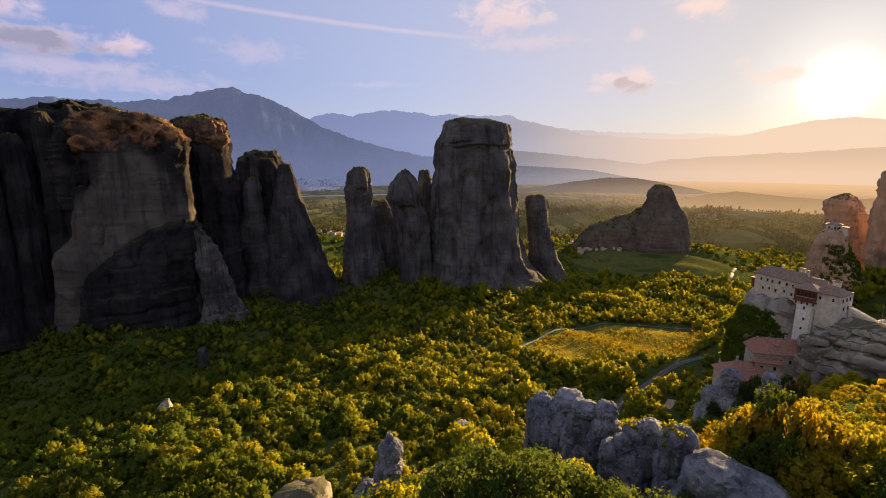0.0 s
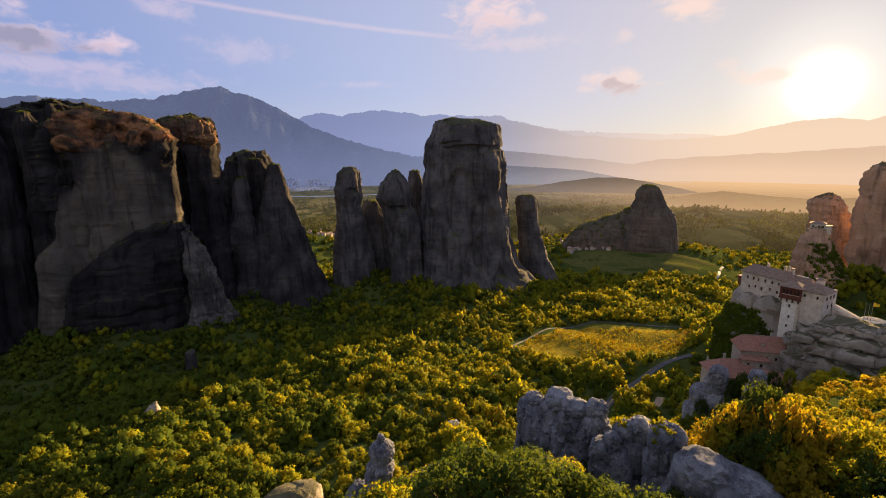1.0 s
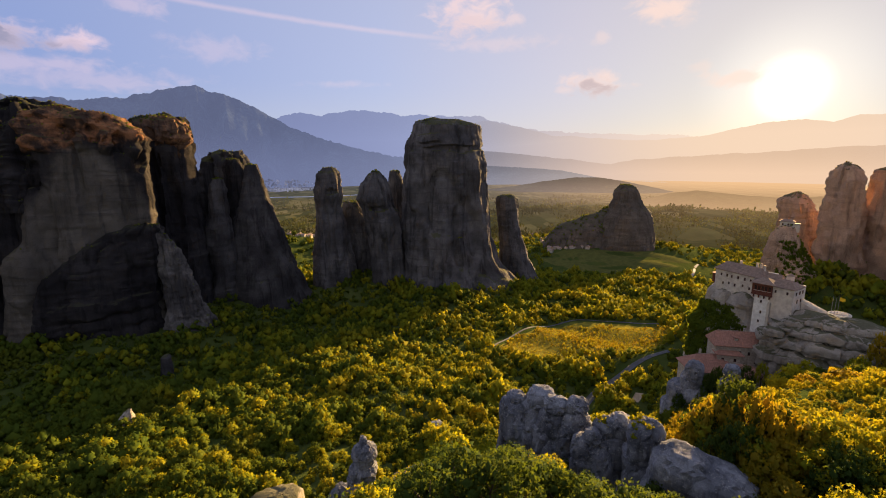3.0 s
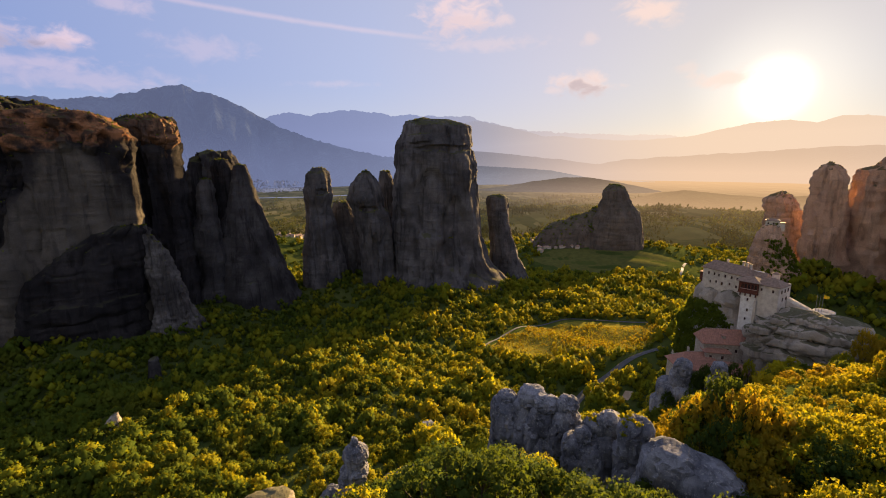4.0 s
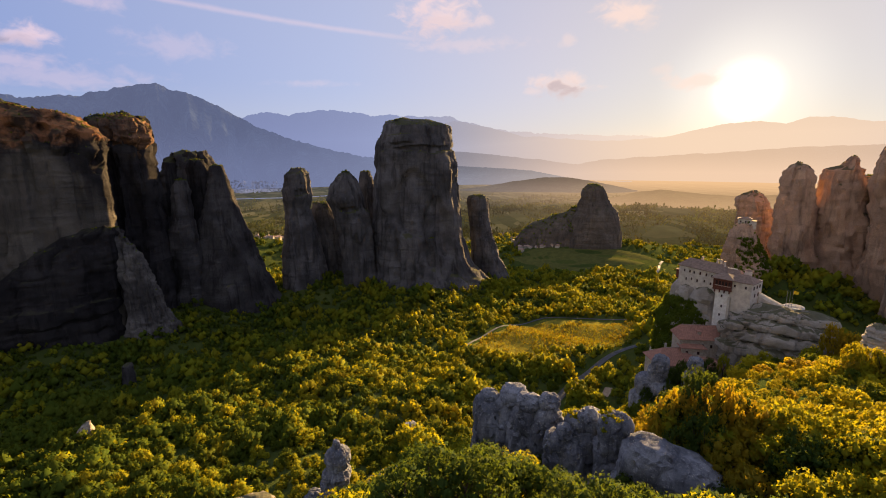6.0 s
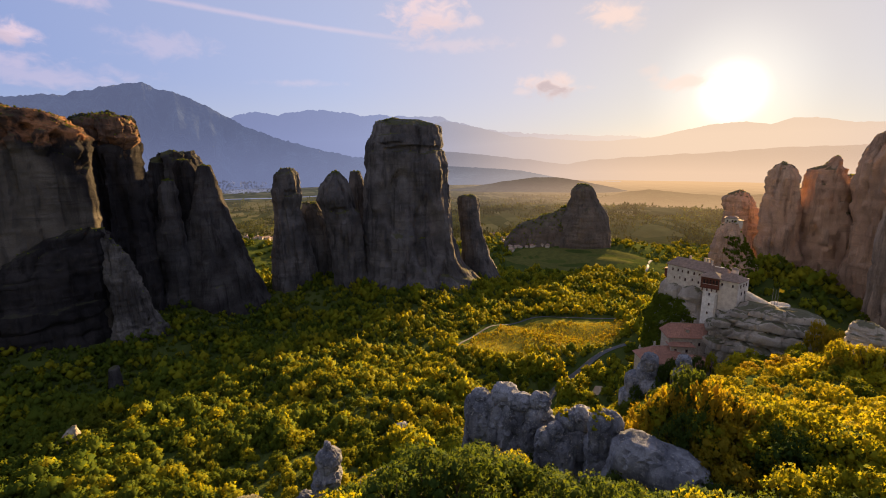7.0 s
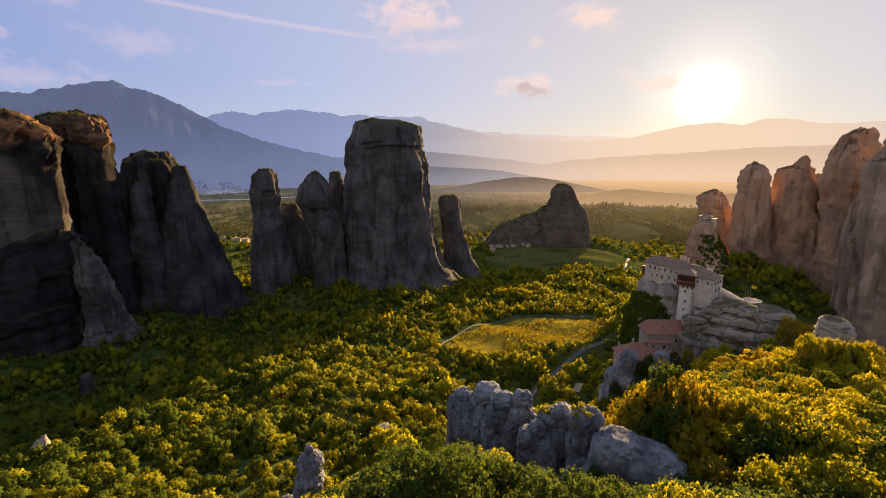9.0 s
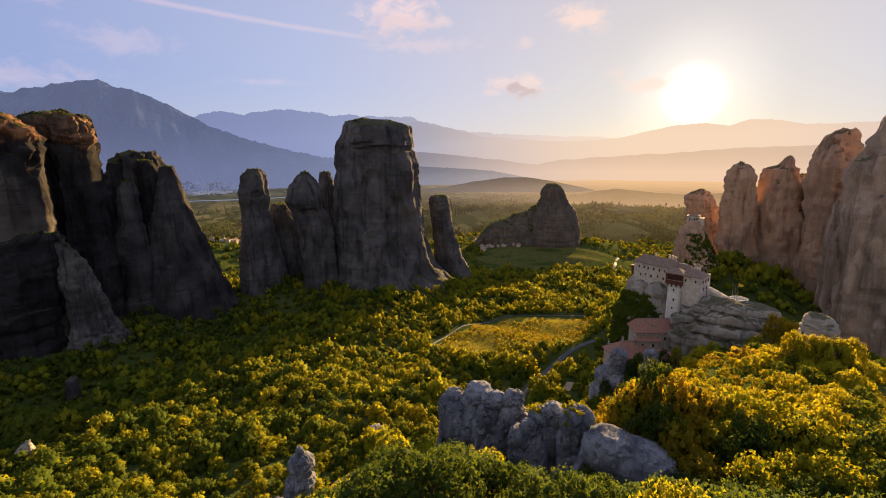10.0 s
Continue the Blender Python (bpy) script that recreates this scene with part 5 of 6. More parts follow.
for o in [o for o in scene.objects if o.type == "MESH" and o.parent is None]:
    kind = o.name.split(".")[0]
    if kind in ("rock_cliff", "rock_tower", "rock_brow", "rock_massif", "rock_dome"):
        cover(o, "scrub", "dark dry scrub on the rock top", 170, (0.5, 1.3), LEAF_DARK, 0.6, z_min=170)
    elif kind in ("rock_shoulder", "rock_spur", "rock_pillar", "rock_buttress", "rock_bulge", "rock_rib", "rock_column"):
        cover(o, "scrub", "dark scrub clinging to the rock", 40, (0.5, 1.2), LEAF_DARK, 0.62, z_min=90)
    elif kind == "rock_needle":
        cover(o, "scrub", "thin dark scrub on the rock head", 10, (0.4, 0.8), LEAF_DARK, 0.62, z_min=170)
    if kind == "rock_crag":
        cover(o, "ivy", "dark ivy hanging over the crag", 1500, (1.0, 2.0), LEAF_DARK, -0.9, 0.9, 146, 0.0, 180.5, (-26, -4.5), 38.9)
    if "chapel" in o["label"] and kind == "rock_pillar":
        cover(o, "ivy", "dark ivy climbing the chapel rock", 700, (1.0, 2.0), LEAF_DARK, -0.8, 0.9, 140, 0.0, 189, (-2.5, 40), 41.0)
    if "wooded rock shoulder" in o["label"]:
        cover(o, "scrub", "dark scrub on the rock shoulder", 420, (1.4, 3.2), LEAF_DARK, 0.2, 2.0, 60, 0.35)

for heap in [o for o in scene.objects if o.name.startswith("boulder") and o.parent is None and o.type == "EMPTY"]:
    if "shrub" in heap["label"] or "mossy" in heap["label"]:
        cover(heap.children[1], "shrub", "green shrub rooted in a crack", 26, (0.35, 0.8), LEAF, 0.35, z_min=190)

# brushwood that fills the ridge between the trees, and low scrub on the dry meadow
BUSH = [crown(rng, 6, 18, 0.09, wide=0.8, low=0.1) for _ in range(6)]
X, Y = keep(*scatter(rng, 2.6, -22, 66, 60, 175))
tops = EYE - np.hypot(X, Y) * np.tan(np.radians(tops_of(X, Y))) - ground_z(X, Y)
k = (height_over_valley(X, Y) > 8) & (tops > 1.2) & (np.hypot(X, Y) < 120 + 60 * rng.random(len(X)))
# sunlight on the outer ridge put into the brushwood's leaf colour
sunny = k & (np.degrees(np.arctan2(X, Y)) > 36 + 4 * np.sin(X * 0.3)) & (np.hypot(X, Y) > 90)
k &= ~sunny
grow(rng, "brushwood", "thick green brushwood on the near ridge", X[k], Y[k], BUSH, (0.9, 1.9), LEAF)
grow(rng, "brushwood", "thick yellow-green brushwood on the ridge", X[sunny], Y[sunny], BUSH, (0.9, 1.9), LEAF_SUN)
X, Y = scatter(rng, 2.1, 8, 34, 325, 470)
dd, a_ = np.hypot(X, Y), np.degrees(np.arctan2(X, Y))
k = (dd > np.interp(a_, SLOPE[0], SLOPE[1], 9e3, 9e3)) & (dd < np.interp(a_, SLOPE[0], SLOPE[2], 0, 0) - 16 * np.clip((a_ - 18) / 4, 0, 1) - 5 * np.sin(X * 0.2)) & (rng.random(len(X)) < 0.9)
gold = rng.random(len(X)) < 0.5
grow(rng, "scrub", "low golden scrub on a dry meadow", X[k & gold], Y[k & gold], DOT, (0.9, 2.1), LEAF_GOLD, 0.5)
grow(rng, "scrub", "low yellow-green scrub on a dry meadow", X[k & ~gold], Y[k & ~gold], DOT, (1.0, 2.0), LEAF_SUN, 0.5)


def ribbon(name, label, pts, wide, mat, lift=0.35):
    p = np.array([polar(*q) for q in pts])
    t = np.linspace(0, len(p) - 1, 12 * (len(p) - 1) + 1)
    # smooth through the given bends
    c = np.stack([np.interp(t, np.arange(len(p)), p[:, i]) for i in (0, 1)], 1)
    for _ in range(30):
        c[1:-1] = (c[:-2] + 2 * c[1:-1] + c[2:]) / 4
    e = np.gradient(c, axis=0)
    e /= np.linalg.norm(e, axis=1, keepdims=True)
    side = np.stack([-e[:, 1], e[:, 0]], 1)
    rows = []
    for s in np.linspace(-0.5, 0.5, 5):
        q = c + side * s * wide
        rows.append(np.column_stack([q, ground_z(q[:, 0], q[:, 1]) + lift * (1.0 - abs(s) * 0.4)]))
    for s in (0.5, ):
        q = c + side * s * wide
        rows.append(np.column_stack([q, ground_z(q[:, 0], q[:, 1]) - 0.5]))
    return tagged(new(name, mesh_of(name, np.array(rows).reshape(-1, 3), grid_faces(len(rows), len(c))[:, ::-1], mat, True)), label, "road", kind="structure")


for pts, wide, lab, mt in ROADS:
    ribbon("road", lab, pts, wide, mt)
for nm, lab, ca, cd, ha, hd, c0, c1 in MEADOWS:
    rr, tt = np.linspace(0, 1, 20), np.radians(np.arange(0, 360, 5))
    RR, TT = np.meshgrid(rr, tt, indexing="ij")
    wob = 1 + 0.09 * np.sin(TT * 3 + cd) + 0.05 * np.sin(TT * 7)
    a, d = np.radians(ca + ha * RR * wob * np.cos(TT)), cd + hd * RR * wob * np.sin(TT)
    if cd < 500:
        a = np.radians(np.linspace(SLOPE[0][0], SLOPE[0][-1], len(tt)))[None, :] + 0 * RR
        n0, n1 = np.interp(np.degrees(a), SLOPE[0], SLOPE[1]), np.interp(np.degrees(a), SLOPE[0], SLOPE[2])
        d = n0 - 4 + (n1 + 4 - n0) * RR
    x, y = np.sin(a) * d, np.cos(a) * d
    me = mesh_of(nm, np.stack([x, y, ground_z(x, y) + (0.5 * (1 - RR ** 6) - 0.2 if cd > 500 else 0.25)], -1).reshape(-1, 3), grid_faces(20, len(tt), cd > 500), plain_material("meadow_grass", c0, c1, 0.12, 1.0, 0.6, 0.4, gloss=0.0), True)
    tagged(new(nm, me), lab, "meadow", kind="structure")

# ---- buildings ----
def part(name, bm, mat, parent, label=""):
    me = bpy.data.meshes.new(name)
    bmesh.ops.recalc_face_normals(bm, faces=bm.faces)
    bm.to_mesh(me)
    bm.free()
    me.materials.append(mat)
    ob = new(name, me)
    ob.parent = parent
    return tagged(ob, label)


def quads(*polys):
    bm = bmesh.new()
    for poly in polys:
        bm.faces.new([bm.verts.new(p) for p in poly])
    bmesh.ops.remove_doubles(bm, verts=bm.verts, dist=0.001)
    return bm


def block(u0, u1, v0, v1, z0, z1, bev=0.0, bm=None):
    bm = bm or bmesh.new()
    got = bmesh.ops.create_cube(bm, size=1.0, matrix=Matrix.LocRotScale(((u0 + u1) / 2, (v0 + v1) / 2, (z0 + z1) / 2), None, (u1 - u0, v1 - v0, z1 - z0)))
    if bev:
        bmesh.ops.bevel(bm, geom=list({e for v in got["verts"] for e in v.link_edges}), offset=bev, segments=2, affect="EDGES")
    return bm


def walls(u0, u1, v0, v1, z0, z1, holes, thick=0.6):
    """Four walls; the front one (at v0) has real openings: holes as (u, z, width, height), by their lower middle."""
    us = sorted({u0, u1, *(h[0] - h[2] / 2 for h in holes), *(h[0] + h[2] / 2 for h in holes)})
    zs = sorted({z0, z1, *(h[1] for h in holes), *(h[1] + h[3] for h in holes)})

    def solid(i, j):
        if not (0 <= i < len(us) - 1 and 0 <= j < len(zs) - 1):
            return True
        cu, cz = (us[i] + us[i + 1]) / 2, (zs[j] + zs[j + 1]) / 2
        return not any(abs(cu - h[0]) < h[2] / 2 and h[1] < cz < h[1] + h[3] for h in holes)
    polys = []
    for i in range(len(us) - 1):
        for j in range(len(zs) - 1):
            a, b, c, d = us[i], us[i + 1], zs[j], zs[j + 1]
            if solid(i, j):
                polys.append([(a, v0, c), (b, v0, c), (b, v0, d), (a, v0, d)])
                continue
            if solid(i - 1, j):
                polys.append([(a, v0, c), (a, v0 + thick, c), (a, v0 + thick, d), (a, v0, d)])
            if solid(i + 1, j):
                polys.append([(b, v0, c), (b, v0 + thick, c), (b, v0 + thick, d), (b, v0, d)])
            if solid(i, j - 1):
                polys.append([(a, v0, c), (b, v0, c), (b, v0 + thick, c), (a, v0 + thick, c)])
            if solid(i, j + 1):
                polys.append([(a, v0, d), (b, v0, d), (b, v0 + thick, d), (a, v0 + thick, d)])
    polys += [[(u0, v0, z0), (u0, v1, z0), (u0, v1, z1), (u0, v0, z1)], [(u1, v0, z0), (u1, v1, z0), (u1, v1, z1), (u1, v0, z1)],
              [(u0, v1, z0), (u1, v1, z0), (u1, v1, z1), (u0, v1, z1)], [(u0, v0, z1), (u1, v0, z1), (u1, v1, z1), (u0, v1, z1)]]
    return quads(*polys)


def hip_roof(u0, u1, v0, v1, z, rise, eave=0.7, hip=0.8, slab=0.22):
    """A hipped roof with thickness; hip 0 makes it a gable."""
    u0, u1, v0, v1 = u0 - eave, u1 + eave, v0 - eave, v1 + eave
    m, k = (v0 + v1) / 2, min((v1 - v0) / 2 * hip, (u1 - u0) / 2 - 0.05)
    if u1 - u0 < v1 - v0:
        return None
    a, b, c, d = (u0, v0), (u1, v0), (u1, v1), (u0, v1)
    r0, r1 = (u0 + k, m, z + rise), (u1 - k, m, z + rise)
    A, B, C, D = [(*p, z) for p in (a, b, c, d)]
    A2, B2, C2, D2 = [(*p, z - slab) for p in (a, b, c, d)]
    return quads([A, B, r1, r0], [C, D, r0, r1], [B, C, r1], [D, A, r0], [A, B, B2, A2], [B, C, C2, B2], [C, D, D2, C2], [D, A, A2, D2], [A2, B2, C2, D2])


def tile_rows(u0, u1, v0, v1, z, rise, eave, hip, mat, parent, gap=0.8):
    """Raised rows of cover tiles on the front slope of a hipped roof, each a piece of its own."""
    u0, u1, v0, v1 = u0 - eave, u1 + eave, v0 - eave, v1 + eave
    half = (v1 - v0) / 2
    k = min(half * hip, (u1 - u0) / 2 - 0.05)
    u = u0 + gap / 2
    while u < u1:
        f = min(1.0, (u - u0) / max(k, 0.01), (u1 - u) / max(k, 0.01))
        if f > 0.06:
            p = [(u - 0.16, v0, z + 0.02), (u, v0, z + 0.13), (u + 0.16, v0, z + 0.02)]
            q = [(x, v0 + half * f * 0.98, zz + rise * f * 0.98) for x, _, zz in p]
            part("tile_course", quads([p[0], p[1], q[1], q[0]], [p[1], p[2], q[2], q[1]], [p[0], p[2], p[1]], [q[0], q[1], q[2]]), mat, parent)
        u += gap


def window(u, z, w, h, v, parent, label="", frame_mat=None):
    """A recessed window: frame with a cross bar, dark pane and stone sill."""
    bm = bmesh.new()
    f = min(0.12, w * 0.14)
    for a in ((u - w / 2, u - w / 2 + f, z, z + h), (u + w / 2 - f, u + w / 2, z, z + h), (u - w / 2 + f, u + w / 2 - f, z, z + f), (u - w / 2 + f, u + w / 2 - f, z + h - f, z + h), (u - f / 3, u + f / 3, z + f, z + h - f)):
        block(a[0], a[1], v + 0.28, v + 0.36, a[2], a[3], bm=bm)
    win = part("window", bm, frame_mat or TIMBER, parent, label)
    part("pane", block(u - w / 2, u + w / 2, v + 0.37, v + 0.4, z, z + h), DARK_PANE, win)
    part("sill", block(u - w / 2 - 0.1, u + w / 2 + 0.1, v - 0.1, v + 0.26, z - 0.14, z - 0.004), PLASTER, win)
    return win


def place_house(name, label, azim, dist, turn=0.0):
    x, y = polar(azim, dist)
    ob = tagged(new(name), label, "building")
    ob.matrix_world = pose(x, y, 0, 0, 0, -azim + turn)
    return ob


MON_AZ, MON_D = 39.24, 232
# long wing with two rows of small windows
wing = place_house("monastery_wing", "long plastered stone monastery wing with a weathered hipped tile roof", MON_AZ, MON_D, -32)
holes = [(-17.2, 193.4, 0.9, 1.4), (-14.4, 193.5, 0.9, 1.4), (-12.2, 193.5, 0.8, 1.2), (-9.2, 193.6, 0.9, 1.4), (-6.2, 193.6, 0.9, 1.4), (-3.6, 193.6, 0.9, 1.3),
         (-16.0, 189.6, 0.8, 1.3), (-13.2, 190.2, 0.8, 1.2), (-10.4, 189.8, 0.9, 1.4), (-6.8, 190.6, 0.8, 1.2), (-3.8, 190.0, 0.9, 1.3)]
part("wall", walls(-20, -0.6, 0, 10, 180, 196.4, holes), PLASTER, wing)
part("roof", hip_roof(-20, -0.6, 0, 10, 196.4, 3.2, hip=0.4), TILE_OLD, wing, "grey-brown weathered tile roof")
tile_rows(-20, -0.6, 0, 10, 196.4, 3.2, 0.7, 0.4, TILE_OLD, wing)
for h in holes:
    window(*h, 0, wing)
bay = part("balcony", block(-22.2, -20.05, 1.0, 4.6, 189.4, 193.4, 0.05), TIMBER, wing, "enclosed red-brown timber balcony")
part("bracket", block(-21.6, -20.05, 1.4, 1.8, 187.6, 189.38, 0.05), TIMBER, bay)
part("bracket", block(-21.6, -20.05, 3.8, 4.2, 187.6, 189.38, 0.05), TIMBER, bay)
part("balcony_roof", block(-22.6, -20.05, 0.6, 5.0, 193.404, 193.7, 0.05), TILE, bay)
for u, v, z in ((-13, 6.5, 198.4), (-5, 5.5, 199), (-3.4, 5.5, 199), (-1.8, 5.5, 198.6)):
    ch = part("chimney", block(u - 0.4, u + 0.4, v - 0.4, v + 0.4, z - 1, z + 2.2, 0.04), PLASTER, wing)
    part("chimney_cap", block(u - 0.55, u + 0.55, v - 0.55, v + 0.55, z + 2.204, z + 2.4, 0.03), TILE_OLD, ch)

# square tower with a timber gallery on top
tower = place_house("monastery_tower", "slim white stone tower topped by a red timber gallery", MON_AZ, MON_D - 5, -16)
holes = [(1.6, 187.2, 0.7, 1.2), (1.9, 182.6, 0.7, 1.2), (1.5, 178.6, 0.7, 1.1)]
part("wall", walls(-1.0, 4.4, 0, 6, 166, 190.6, holes), WHITE, tower, "pale limewashed stone")
for h in holes:
    window(*h, 0, tower)
gallery = part("gallery", walls(-2.0, 5.2, -0.9, 6.5, 190.9, 195.6, [(-0.7 + k * 1.25, 192.6, 0.95, 2.0) for k in range(5)], 0.3), TIMBER, tower, "red-brown boarded timber gallery")
for k in range(5):
    window(-0.7 + k * 1.25, 192.6, 0.95, 2.0, -0.9, gallery)
part("gallery_floor", block(-2.2, 5.4, -1.1, 6.7, 190.604, 190.896, 0.03), TIMBER, tower)
part("roof", hip_roof(-2.0, 5.4, -0.9, 6.3, 195.8, 1.9, 0.8, 0.9), TILE_OLD, tower)
for k in range(4):
    part("bracket", block(-1.4 + k * 1.9, -1.1 + k * 1.9, -0.85, -0.004, 189.3, 190.6, 0.03), TIMBER, tower)

# hall with a plain high wall
hall = place_house("monastery_hall", "pale plastered monastery hall with a high blank wall", MON_AZ, MON_D + 1, -22)
holes = [(8.4, 192.6, 0.8, 1.2), (12.6, 192.6, 0.8, 1.3)]
part("wall", walls(6.0, 14.8, -5.0, 6.0, 174, 195.4, holes), PLASTER, hall)
for h in holes:
    window(*h, -5.0, hall)
for v, z in ((-2.6, 192.4), (0.6, 192.4), (3.4, 192.4), (-1.0, 189.0), (2.4, 189.0)):
    side = part("window", block(14.806, 14.9, v - 0.5, v + 0.5, z, z + 1.5, 0.02), TIMBER, hall)
    part("pane", block(14.904, 14.93, v - 0.36, v + 0.36, z + 0.14, z + 1.36), DARK_PANE, side)
part("roof", hip_roof(6.0, 14.8, -5.0, 3.6, 195.4, 2.6, 0.7, 0.75), TILE_OLD, hall)
tile_rows(6.0, 14.8, -5.0, 3.6, 195.4, 2.6, 0.7, 0.75, TILE_OLD, hall)
part("cornice", block(5.9, 14.9, -5.16, -5.004, 194.5, 194.9, 0.03), PLASTER, hall)
part("buttress", block(6.4, 7.4, -5.8, -5.004, 174, 188, 0.1), PLASTER, hall)
drum = bmesh.new()
bmesh.ops.create_cone(drum, cap_ends=True, segments=12, radius1=1.5, radius2=1.4, depth=2.2, matrix=Matrix.Translation((9.6, 4.4, 197.6)))
dome = part("lantern", drum, PLASTER, hall, "small round church lantern")
cap = bmesh.new()
bmesh.ops.create_cone(cap, cap_ends=True, segments=12, radius1=1.8, radius2=0.05, depth=1.0, matrix=Matrix.Translation((9.6, 4.4, 199.21)))
part("lantern_cap", cap, TILE_OLD, dome)
# low range that links the wing, the tower and the hall
link = place_house("monastery_range", "low plastered range under a pale ridge of tiles", MON_AZ, MON_D + 2, -20)
part("wall", walls(-2.0, 8.0, 1.0, 9.0, 180, 194.6, [(0.4, 191.4, 0.8, 1.3)]), PLASTER, link)
window(0.4, 191.4, 0.8, 1.3, 1.0, link)
part("roof", hip_roof(-2.0, 8.0, 1.0, 9.0, 194.6, 3.4, 0.6, 0.5), TILE_OLD, link)
part("ridge_cap", block(1.2, 5.2, 4.85, 5.15, 197.9, 198.2, 0.06), WHITE, link, "pale mortared ridge")
part("lean_to", block(-1.6, 1.4, -1.8, 0.9, 180, 190.4, 0.06), PLASTER, link)

# stair ramp and round terrace
ramp = place_house("stair_ramp", "white-walled stair ramp from the hall to a terrace", MON_AZ, MON_D - 2)
for v in (0.0, 2.6):
    part("parapet", quads(*[[(15.0, v, 188.8), (24.2, v, 184.2), (24.2, v, 185.6), (15.0, v, 190.2)], [(15.0, v + 0.35, 188.8), (24.2, v + 0.35, 184.2), (24.2, v + 0.35, 185.6), (15.0, v + 0.35, 190.2)],
                            [(15.0, v, 190.2), (24.2, v, 185.6), (24.2, v + 0.35, 185.6), (15.0, v + 0.35, 190.2)], [(24.2, v, 184.2), (24.2, v + 0.35, 184.2), (24.2, v + 0.35, 185.6), (24.2, v, 185.6)],
                            [(15.0, v, 188.8), (15.0, v + 0.35, 188.8), (15.0, v + 0.35, 190.2), (15.0, v, 190.2)]]), WHITE, ramp)
for k in range(24):
    u, z = 15.0 + k * 0.383, 189.2 - k * 0.191
    part("stair_step", block(u, u + 0.383, 0.36, 2.59, z - 0.6, z), PLASTER, ramp)
part("retaining_wall", quads([(15.0, 0.05, 180), (24.2, 0.05, 180), (24.2, 0.05, 184.18), (15.0, 0.05, 188.78)], [(15.0, 2.5, 180), (24.2, 2.5, 180), (24.2, 2.5, 184.18), (15.0, 2.5, 188.78)],
                             [(24.2, 0.05, 180), (24.2, 2.5, 180), (24.2, 2.5, 184.18), (24.2, 0.05, 184.18)], [(15.0, 0.05, 188.78), (24.2, 0.05, 184.18), (24.2, 2.5, 184.18), (15.0, 2.5, 188.78)]), PLASTER, ramp, "plastered retaining wall")
terrace = place_house("terrace", "small round lookout terrace with a white parapet", MON_AZ, MON_D - 2)
deck = bmesh.new()
bmesh.ops.create_cone(deck, cap_ends=True, segments=36, radius1=3.5, radius2=3.6, depth=4.0, matrix=Matrix.Translation((27.6, 1.5, 183.0)))
part("deck", deck, PLASTER, terrace)
ring = bmesh.new()
for k in range(30):
    a = radians(k * 12 - 165)
    if k in (0, 29):
        continue
    bmesh.ops.create_cube(ring, size=1.0, matrix=Matrix.Translation((27.6 + math.cos(a) * 3.5, 1.5 + math.sin(a) * 3.5, 185.5)) @ Matrix.Rotation(a, 4, "Z") @ Matrix.Diagonal((0.28, 0.74, 1.0, 1)))
part("parapet", ring, WHITE, terrace, "curved white parapet")
for u, high, cloth in ((24.9, 192.6, False), (25.9, 192.0, False), (26.8, 192.8, True)):
    pole = place_house("flagpole", "thin flagpole flying a yellow flag" if cloth else "thin bare iron flagpole beside a terrace", MON_AZ, MON_D - 2)
    tagged(pole, category="flagpole")
    bm = bmesh.new()
    bmesh.ops.create_cone(bm, cap_ends=True, segments=8, radius1=0.09, radius2=0.05, depth=high - 185.0, matrix=Matrix.Translation((u, 2.2, (high + 185.0) / 2)))
    part("shaft", bm, IRON, pole)
    if cloth:
        n_ = 10
        top = [(u + 0.08 + k * 0.2, 2.2 + 0.14 * math.sin(k * 0.9), high - 0.2 - k * 0.06) for k in range(n_)]
        low = [(x, y, z - 1.7 + 0.08 * k) for k, (x, y, z) in enumerate(top)]
        bm = quads(*[[top[k], top[k + 1], low[k + 1], low[k]] for k in range(n_ - 1)])
        part("flag", bm, CLOTH, pole, "yellow cloth flag")

# tiled houses on the terrace below the tower
def tiled_house(label, azim, dist, turn, long, deep, z0, z1, rise, holes, hip=0.8):
    """A stone house round its own middle: eaves at z1, roof ridge along its length."""
    ob = place_house("tiled_house", label, azim, dist, turn)
    u0, u1, v0, v1 = -long / 2, long / 2, -deep / 2, deep / 2
    part("wall", walls(u0, u1, v0, v1, z0, z1, holes), STONE_WALL, ob)
    for h in holes:
        window(*h, v0, ob)
    part("roof", hip_roof(u0, u1, v0, v1, z1, rise, 0.9, hip), TILE, ob, "red clay tile roof")
    tile_rows(u0, u1, v0, v1, z1, rise, 0.9, hip, TILE, ob)
    part("ridge_cap", block(u0 + deep / 2 * hip, u1 - deep / 2 * hip, -0.18, 0.18, z1 + rise - 0.05, z1 + rise + 0.2, 0.05), TILE_PALE, ob)
    return ob


upper = tiled_house("long stone house with a red clay tile roof", 37.8, 222, 22, 18, 9.5, 150, 169.6, 4.8, [(-6.4, 166.0, 1.0, 1.5), (-3.4, 166.2, 0.9, 1.4), (0.6, 165.8, 1.0, 1.5), (4.0, 165.6, 1.0, 1.6), (6.8, 162.0, 1.0, 1.5)], 0.35)
vent = part("dormer", block(-1.6, -0.2, -3.6, -2.2, 170.6, 172.6, 0.04), STONE_WALL, upper, "small roof dormer")
part("dormer_roof", block(-1.9, 0.1, -3.9, -2.0, 172.604, 172.85, 0.04), TILE, vent)
part("chimney", block(3.2, 4.0, 0.8, 1.6, 172.4, 175.6, 0.04), STONE_WALL, upper)
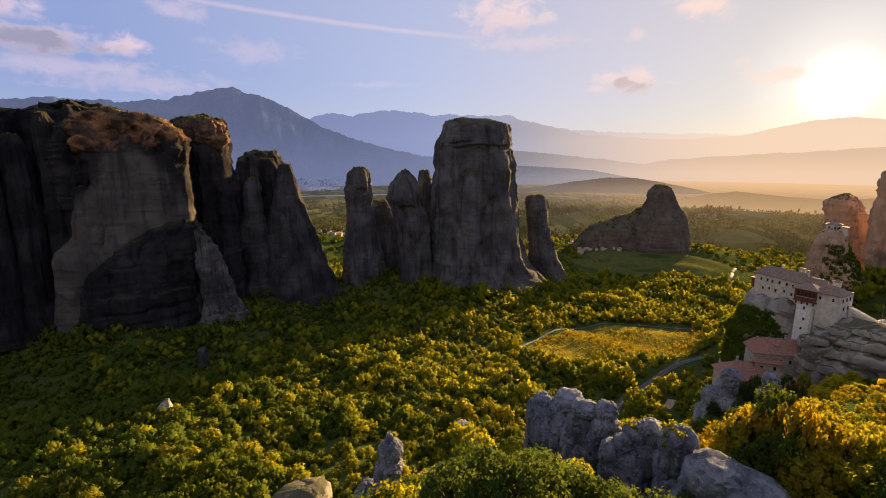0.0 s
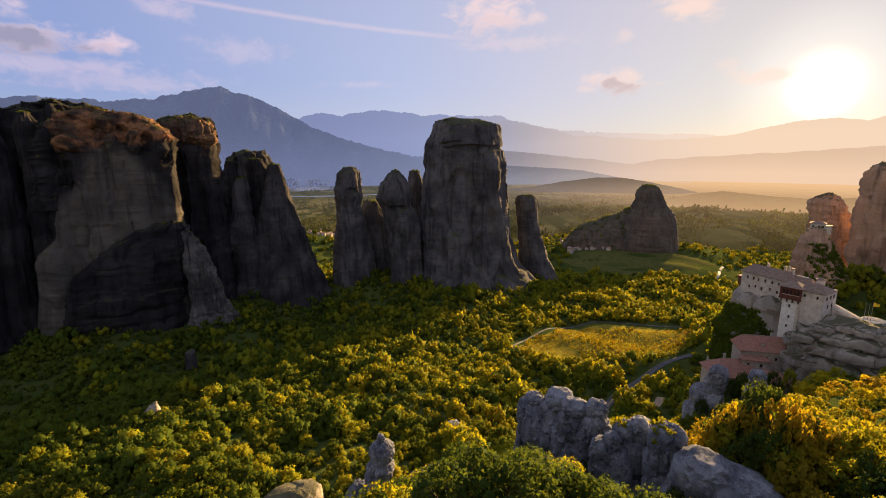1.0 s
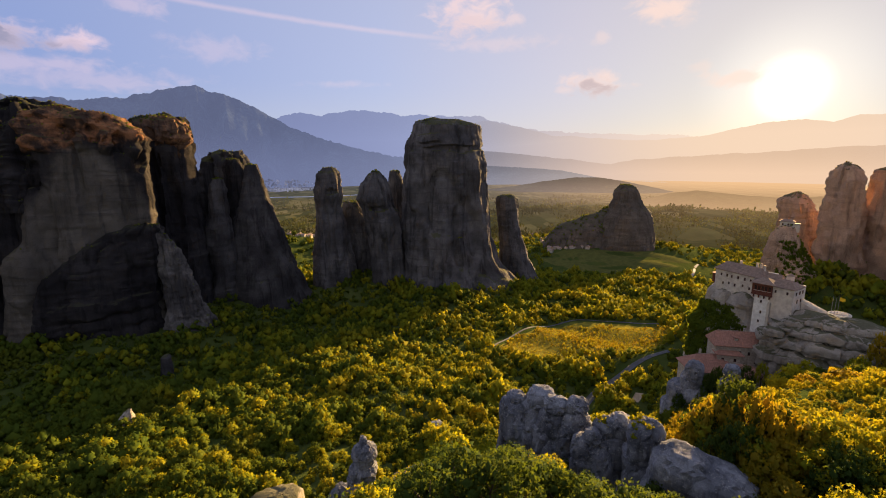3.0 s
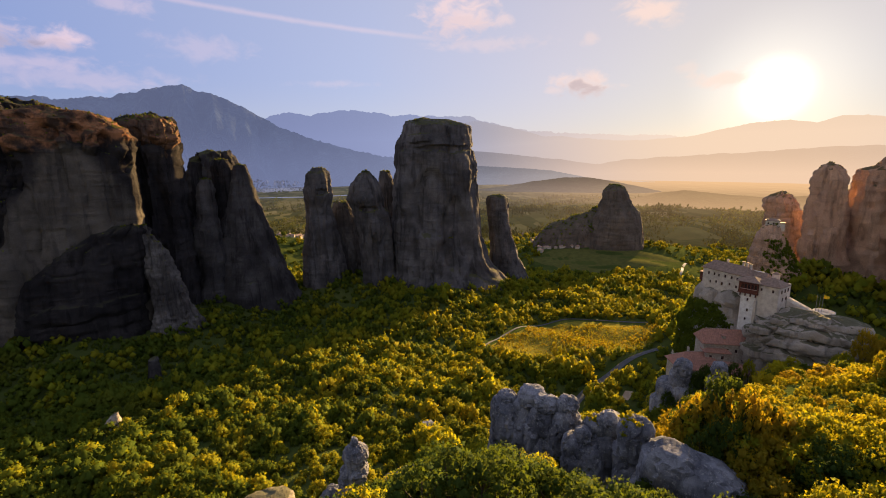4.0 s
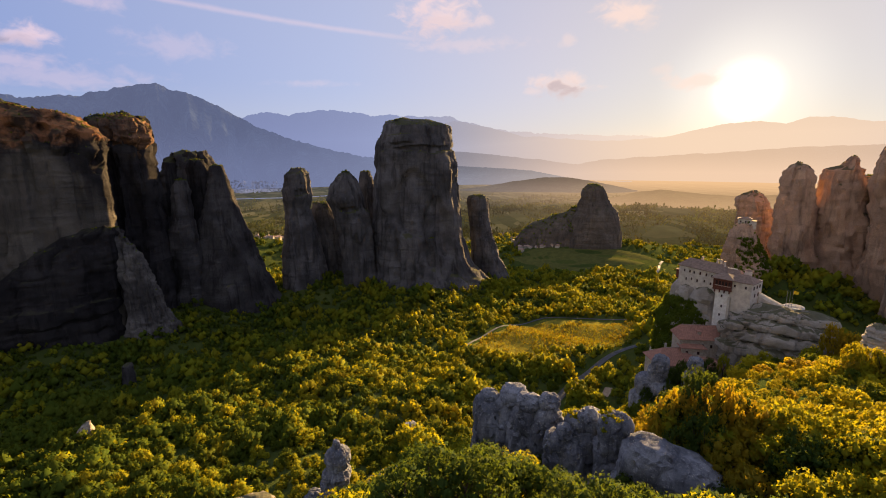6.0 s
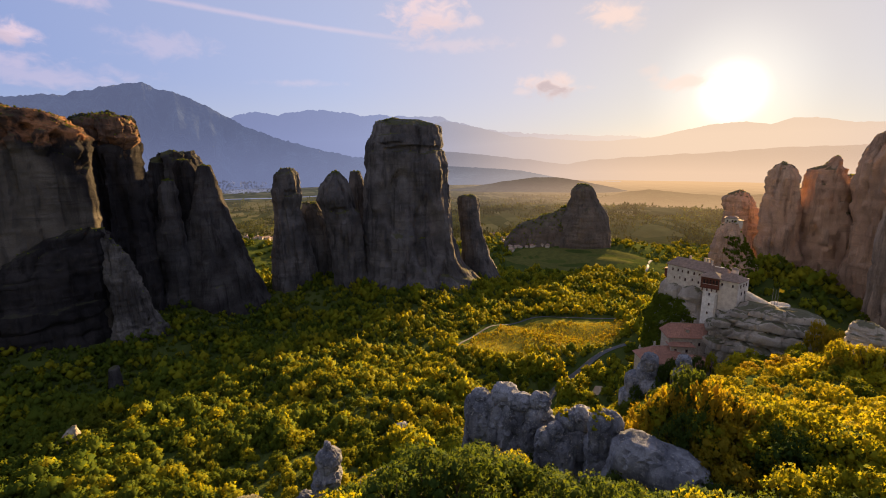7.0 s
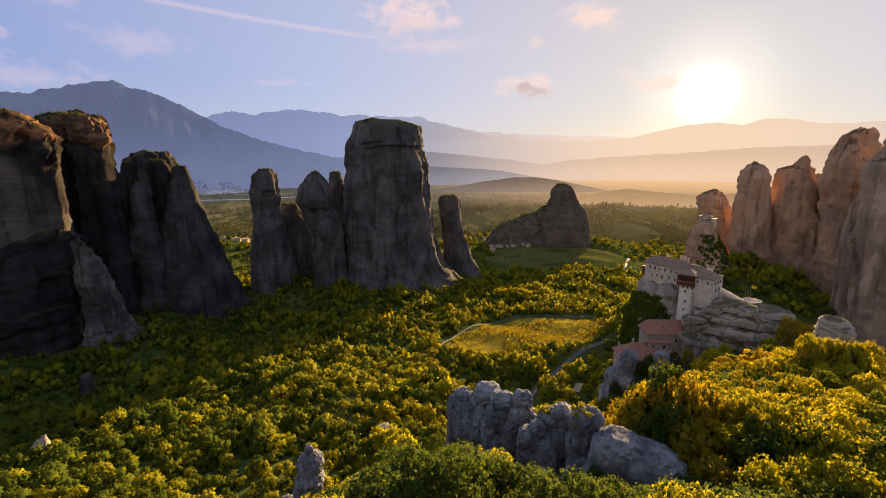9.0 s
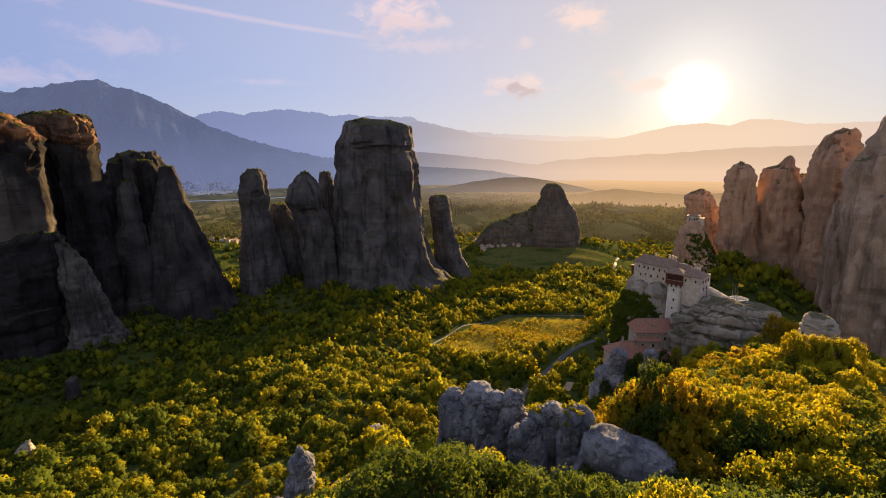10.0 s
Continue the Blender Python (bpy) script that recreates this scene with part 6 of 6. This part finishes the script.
wide = tiled_house("stone house with a broad red hipped roof", 35.4, 213, 28, 18, 12.5, 138, 160.2, 5.2, [(-6, 156.4, 0.9, 1.4), (-2.6, 156.4, 0.9, 1.4), (1.6, 156.4, 0.9, 1.4), (5.4, 156.4, 0.9, 1.4)], 0.7)
part("chimney", block(-3.4, -2.6, 0.4, 1.2, 163.6, 167.2, 0.04), STONE_WALL, wide)
tiled_house("low stone house with a red hipped roof", 38.9, 212, 14, 12, 8.5, 138, 161.0, 3.2, [(-4, 157.6, 0.9, 1.3), (-0.5, 157.6, 0.9, 1.3), (3.4, 157.4, 0.9, 1.4)], 0.9)
porch = tiled_house("pale plastered lean-to porch between tiled roofs", 37.3, 216, 20, 9, 4.0, 150, 166.4, 1.0, [(-2.4, 163.2, 1.1, 1.6), (2.2, 163.2, 1.1, 1.6)], 0.6)

# chapel on its pillar
chapel = place_house("chapel", "small pale chapel on top of a rock pillar", 41.0, 388)
part("wall", walls(-4.6, 3.4, 0, 5, 197, 202.2, [(-3, 199.4, 0.9, 1.4), (0, 199.4, 0.9, 1.4), (2.2, 199.4, 0.9, 1.4)]), PLASTER, chapel)
for u in (-3, 0, 2.2):
    window(u, 199.4, 0.9, 1.4, 0, chapel)
part("roof", hip_roof(-4.6, 3.4, 0, 5, 202.2, 1.1, 0.5), TILE_OLD, chapel)
part("annex", block(3.404, 6.6, 0.5, 4.4, 195, 200.6, 0.1), PLASTER, chapel)
part("annex_roof", block(3.3, 6.9, 0.2, 4.7, 200.604, 200.9, 0.05), TILE_OLD, chapel)

# ---- villages on the plain ----
def cottage():
    ob = tagged(new("house"), "small pale village house with a clay tile roof", "house", "village houses")
    part("wall", walls(-5, 5, -4, 4, -3, 5.0, [(-3, 1.2, 1.2, 1.5), (3, 1.2, 1.2, 1.5), (0, 0.0, 1.2, 2.2)], 0.3), PLASTER, ob)
    part("door", block(-0.6, 0.6, -3.8, -3.72, 0.0, 2.2), TIMBER, ob)
    part("chimney", block(2.4, 3.1, 0.6, 1.3, 5.6, 8.0, 0.05), PLASTER, ob)
    part("roof", hip_roof(-5, 5, -4, 4, 5.0, 2.4, 0.5, 0.0), TILE_PALE, ob)
    return ob


first = cottage()
vr = np.random.default_rng(3)
for ca, cd, ha, hd, n_ in VILLAGES:
    for k in range(n_):
        a, d = ca + vr.uniform(-ha, ha), cd + vr.uniform(-hd, hd)
        x, y = polar(a, d)
        s = vr.uniform(0.55, 0.95)
        copy_thing(first, pose(x, y, float(ground_z(x, y)[0]), 0, 0, vr.uniform(0, 180)) @ Matrix.Diagonal((s * vr.uniform(0.9, 1.4), s, s, 1)))
for o in (*first.children, first):
    bpy.data.objects.remove(o)
# the far town: too many and too small to tell apart
bm = bmesh.new()
for k in range(520):
    a, d = vr.normal(-15.6, 1.9), 3300 + 500 * vr.random() ** 0.6
    x, y = polar(a, d)
    z = max(float(ground_z(x, y)[0]), max(0.0, (d - 3690) / 620) ** 1.25 * (250 + 75 * np.interp(a, (-19.4, -17.1, -14.6, -10.8), (6.1, 4.8, 3.4, 1.9))))
    s = vr.uniform(6, 13)
    h = vr.uniform(4, 7)
    bmesh.ops.create_cube(bm, size=1.0, matrix=Matrix.Translation((x, y, z + h / 2 - 3)) @ Matrix.Rotation(vr.uniform(0, 3), 4, "Z") @ Matrix.Diagonal((s, s * 0.8, h + 6, 1)))
me = bpy.data.meshes.new("town")
bm.to_mesh(me)
bm.free()
# town walls with haze glow mixed into their colour
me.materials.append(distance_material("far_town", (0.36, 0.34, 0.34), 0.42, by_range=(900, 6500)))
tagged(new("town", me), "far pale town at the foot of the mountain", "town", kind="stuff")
ribbon("river", "pale river bed across the plain", [(-19, 2900), (-15, 2860), (-11, 2800), (-7, 2850), (-3, 2950)], 38, distance_material("river_bed", (0.45, 0.45, 0.47), 0.5, by_range=(900, 3600)), 1.0)
# the river's glint is put in as a pale base colour, nothing reflects
ribbon("river", "shining river loop far off on the plain", [(25.4, 4240), (26.9, 4260), (28.2, 4170), (29.0, 4130), (29.5, 4150)], 46, distance_material("river_shine", (0.5, 0.47, 0.45), 0.5, by_range=(900, 5600)), 1.0)
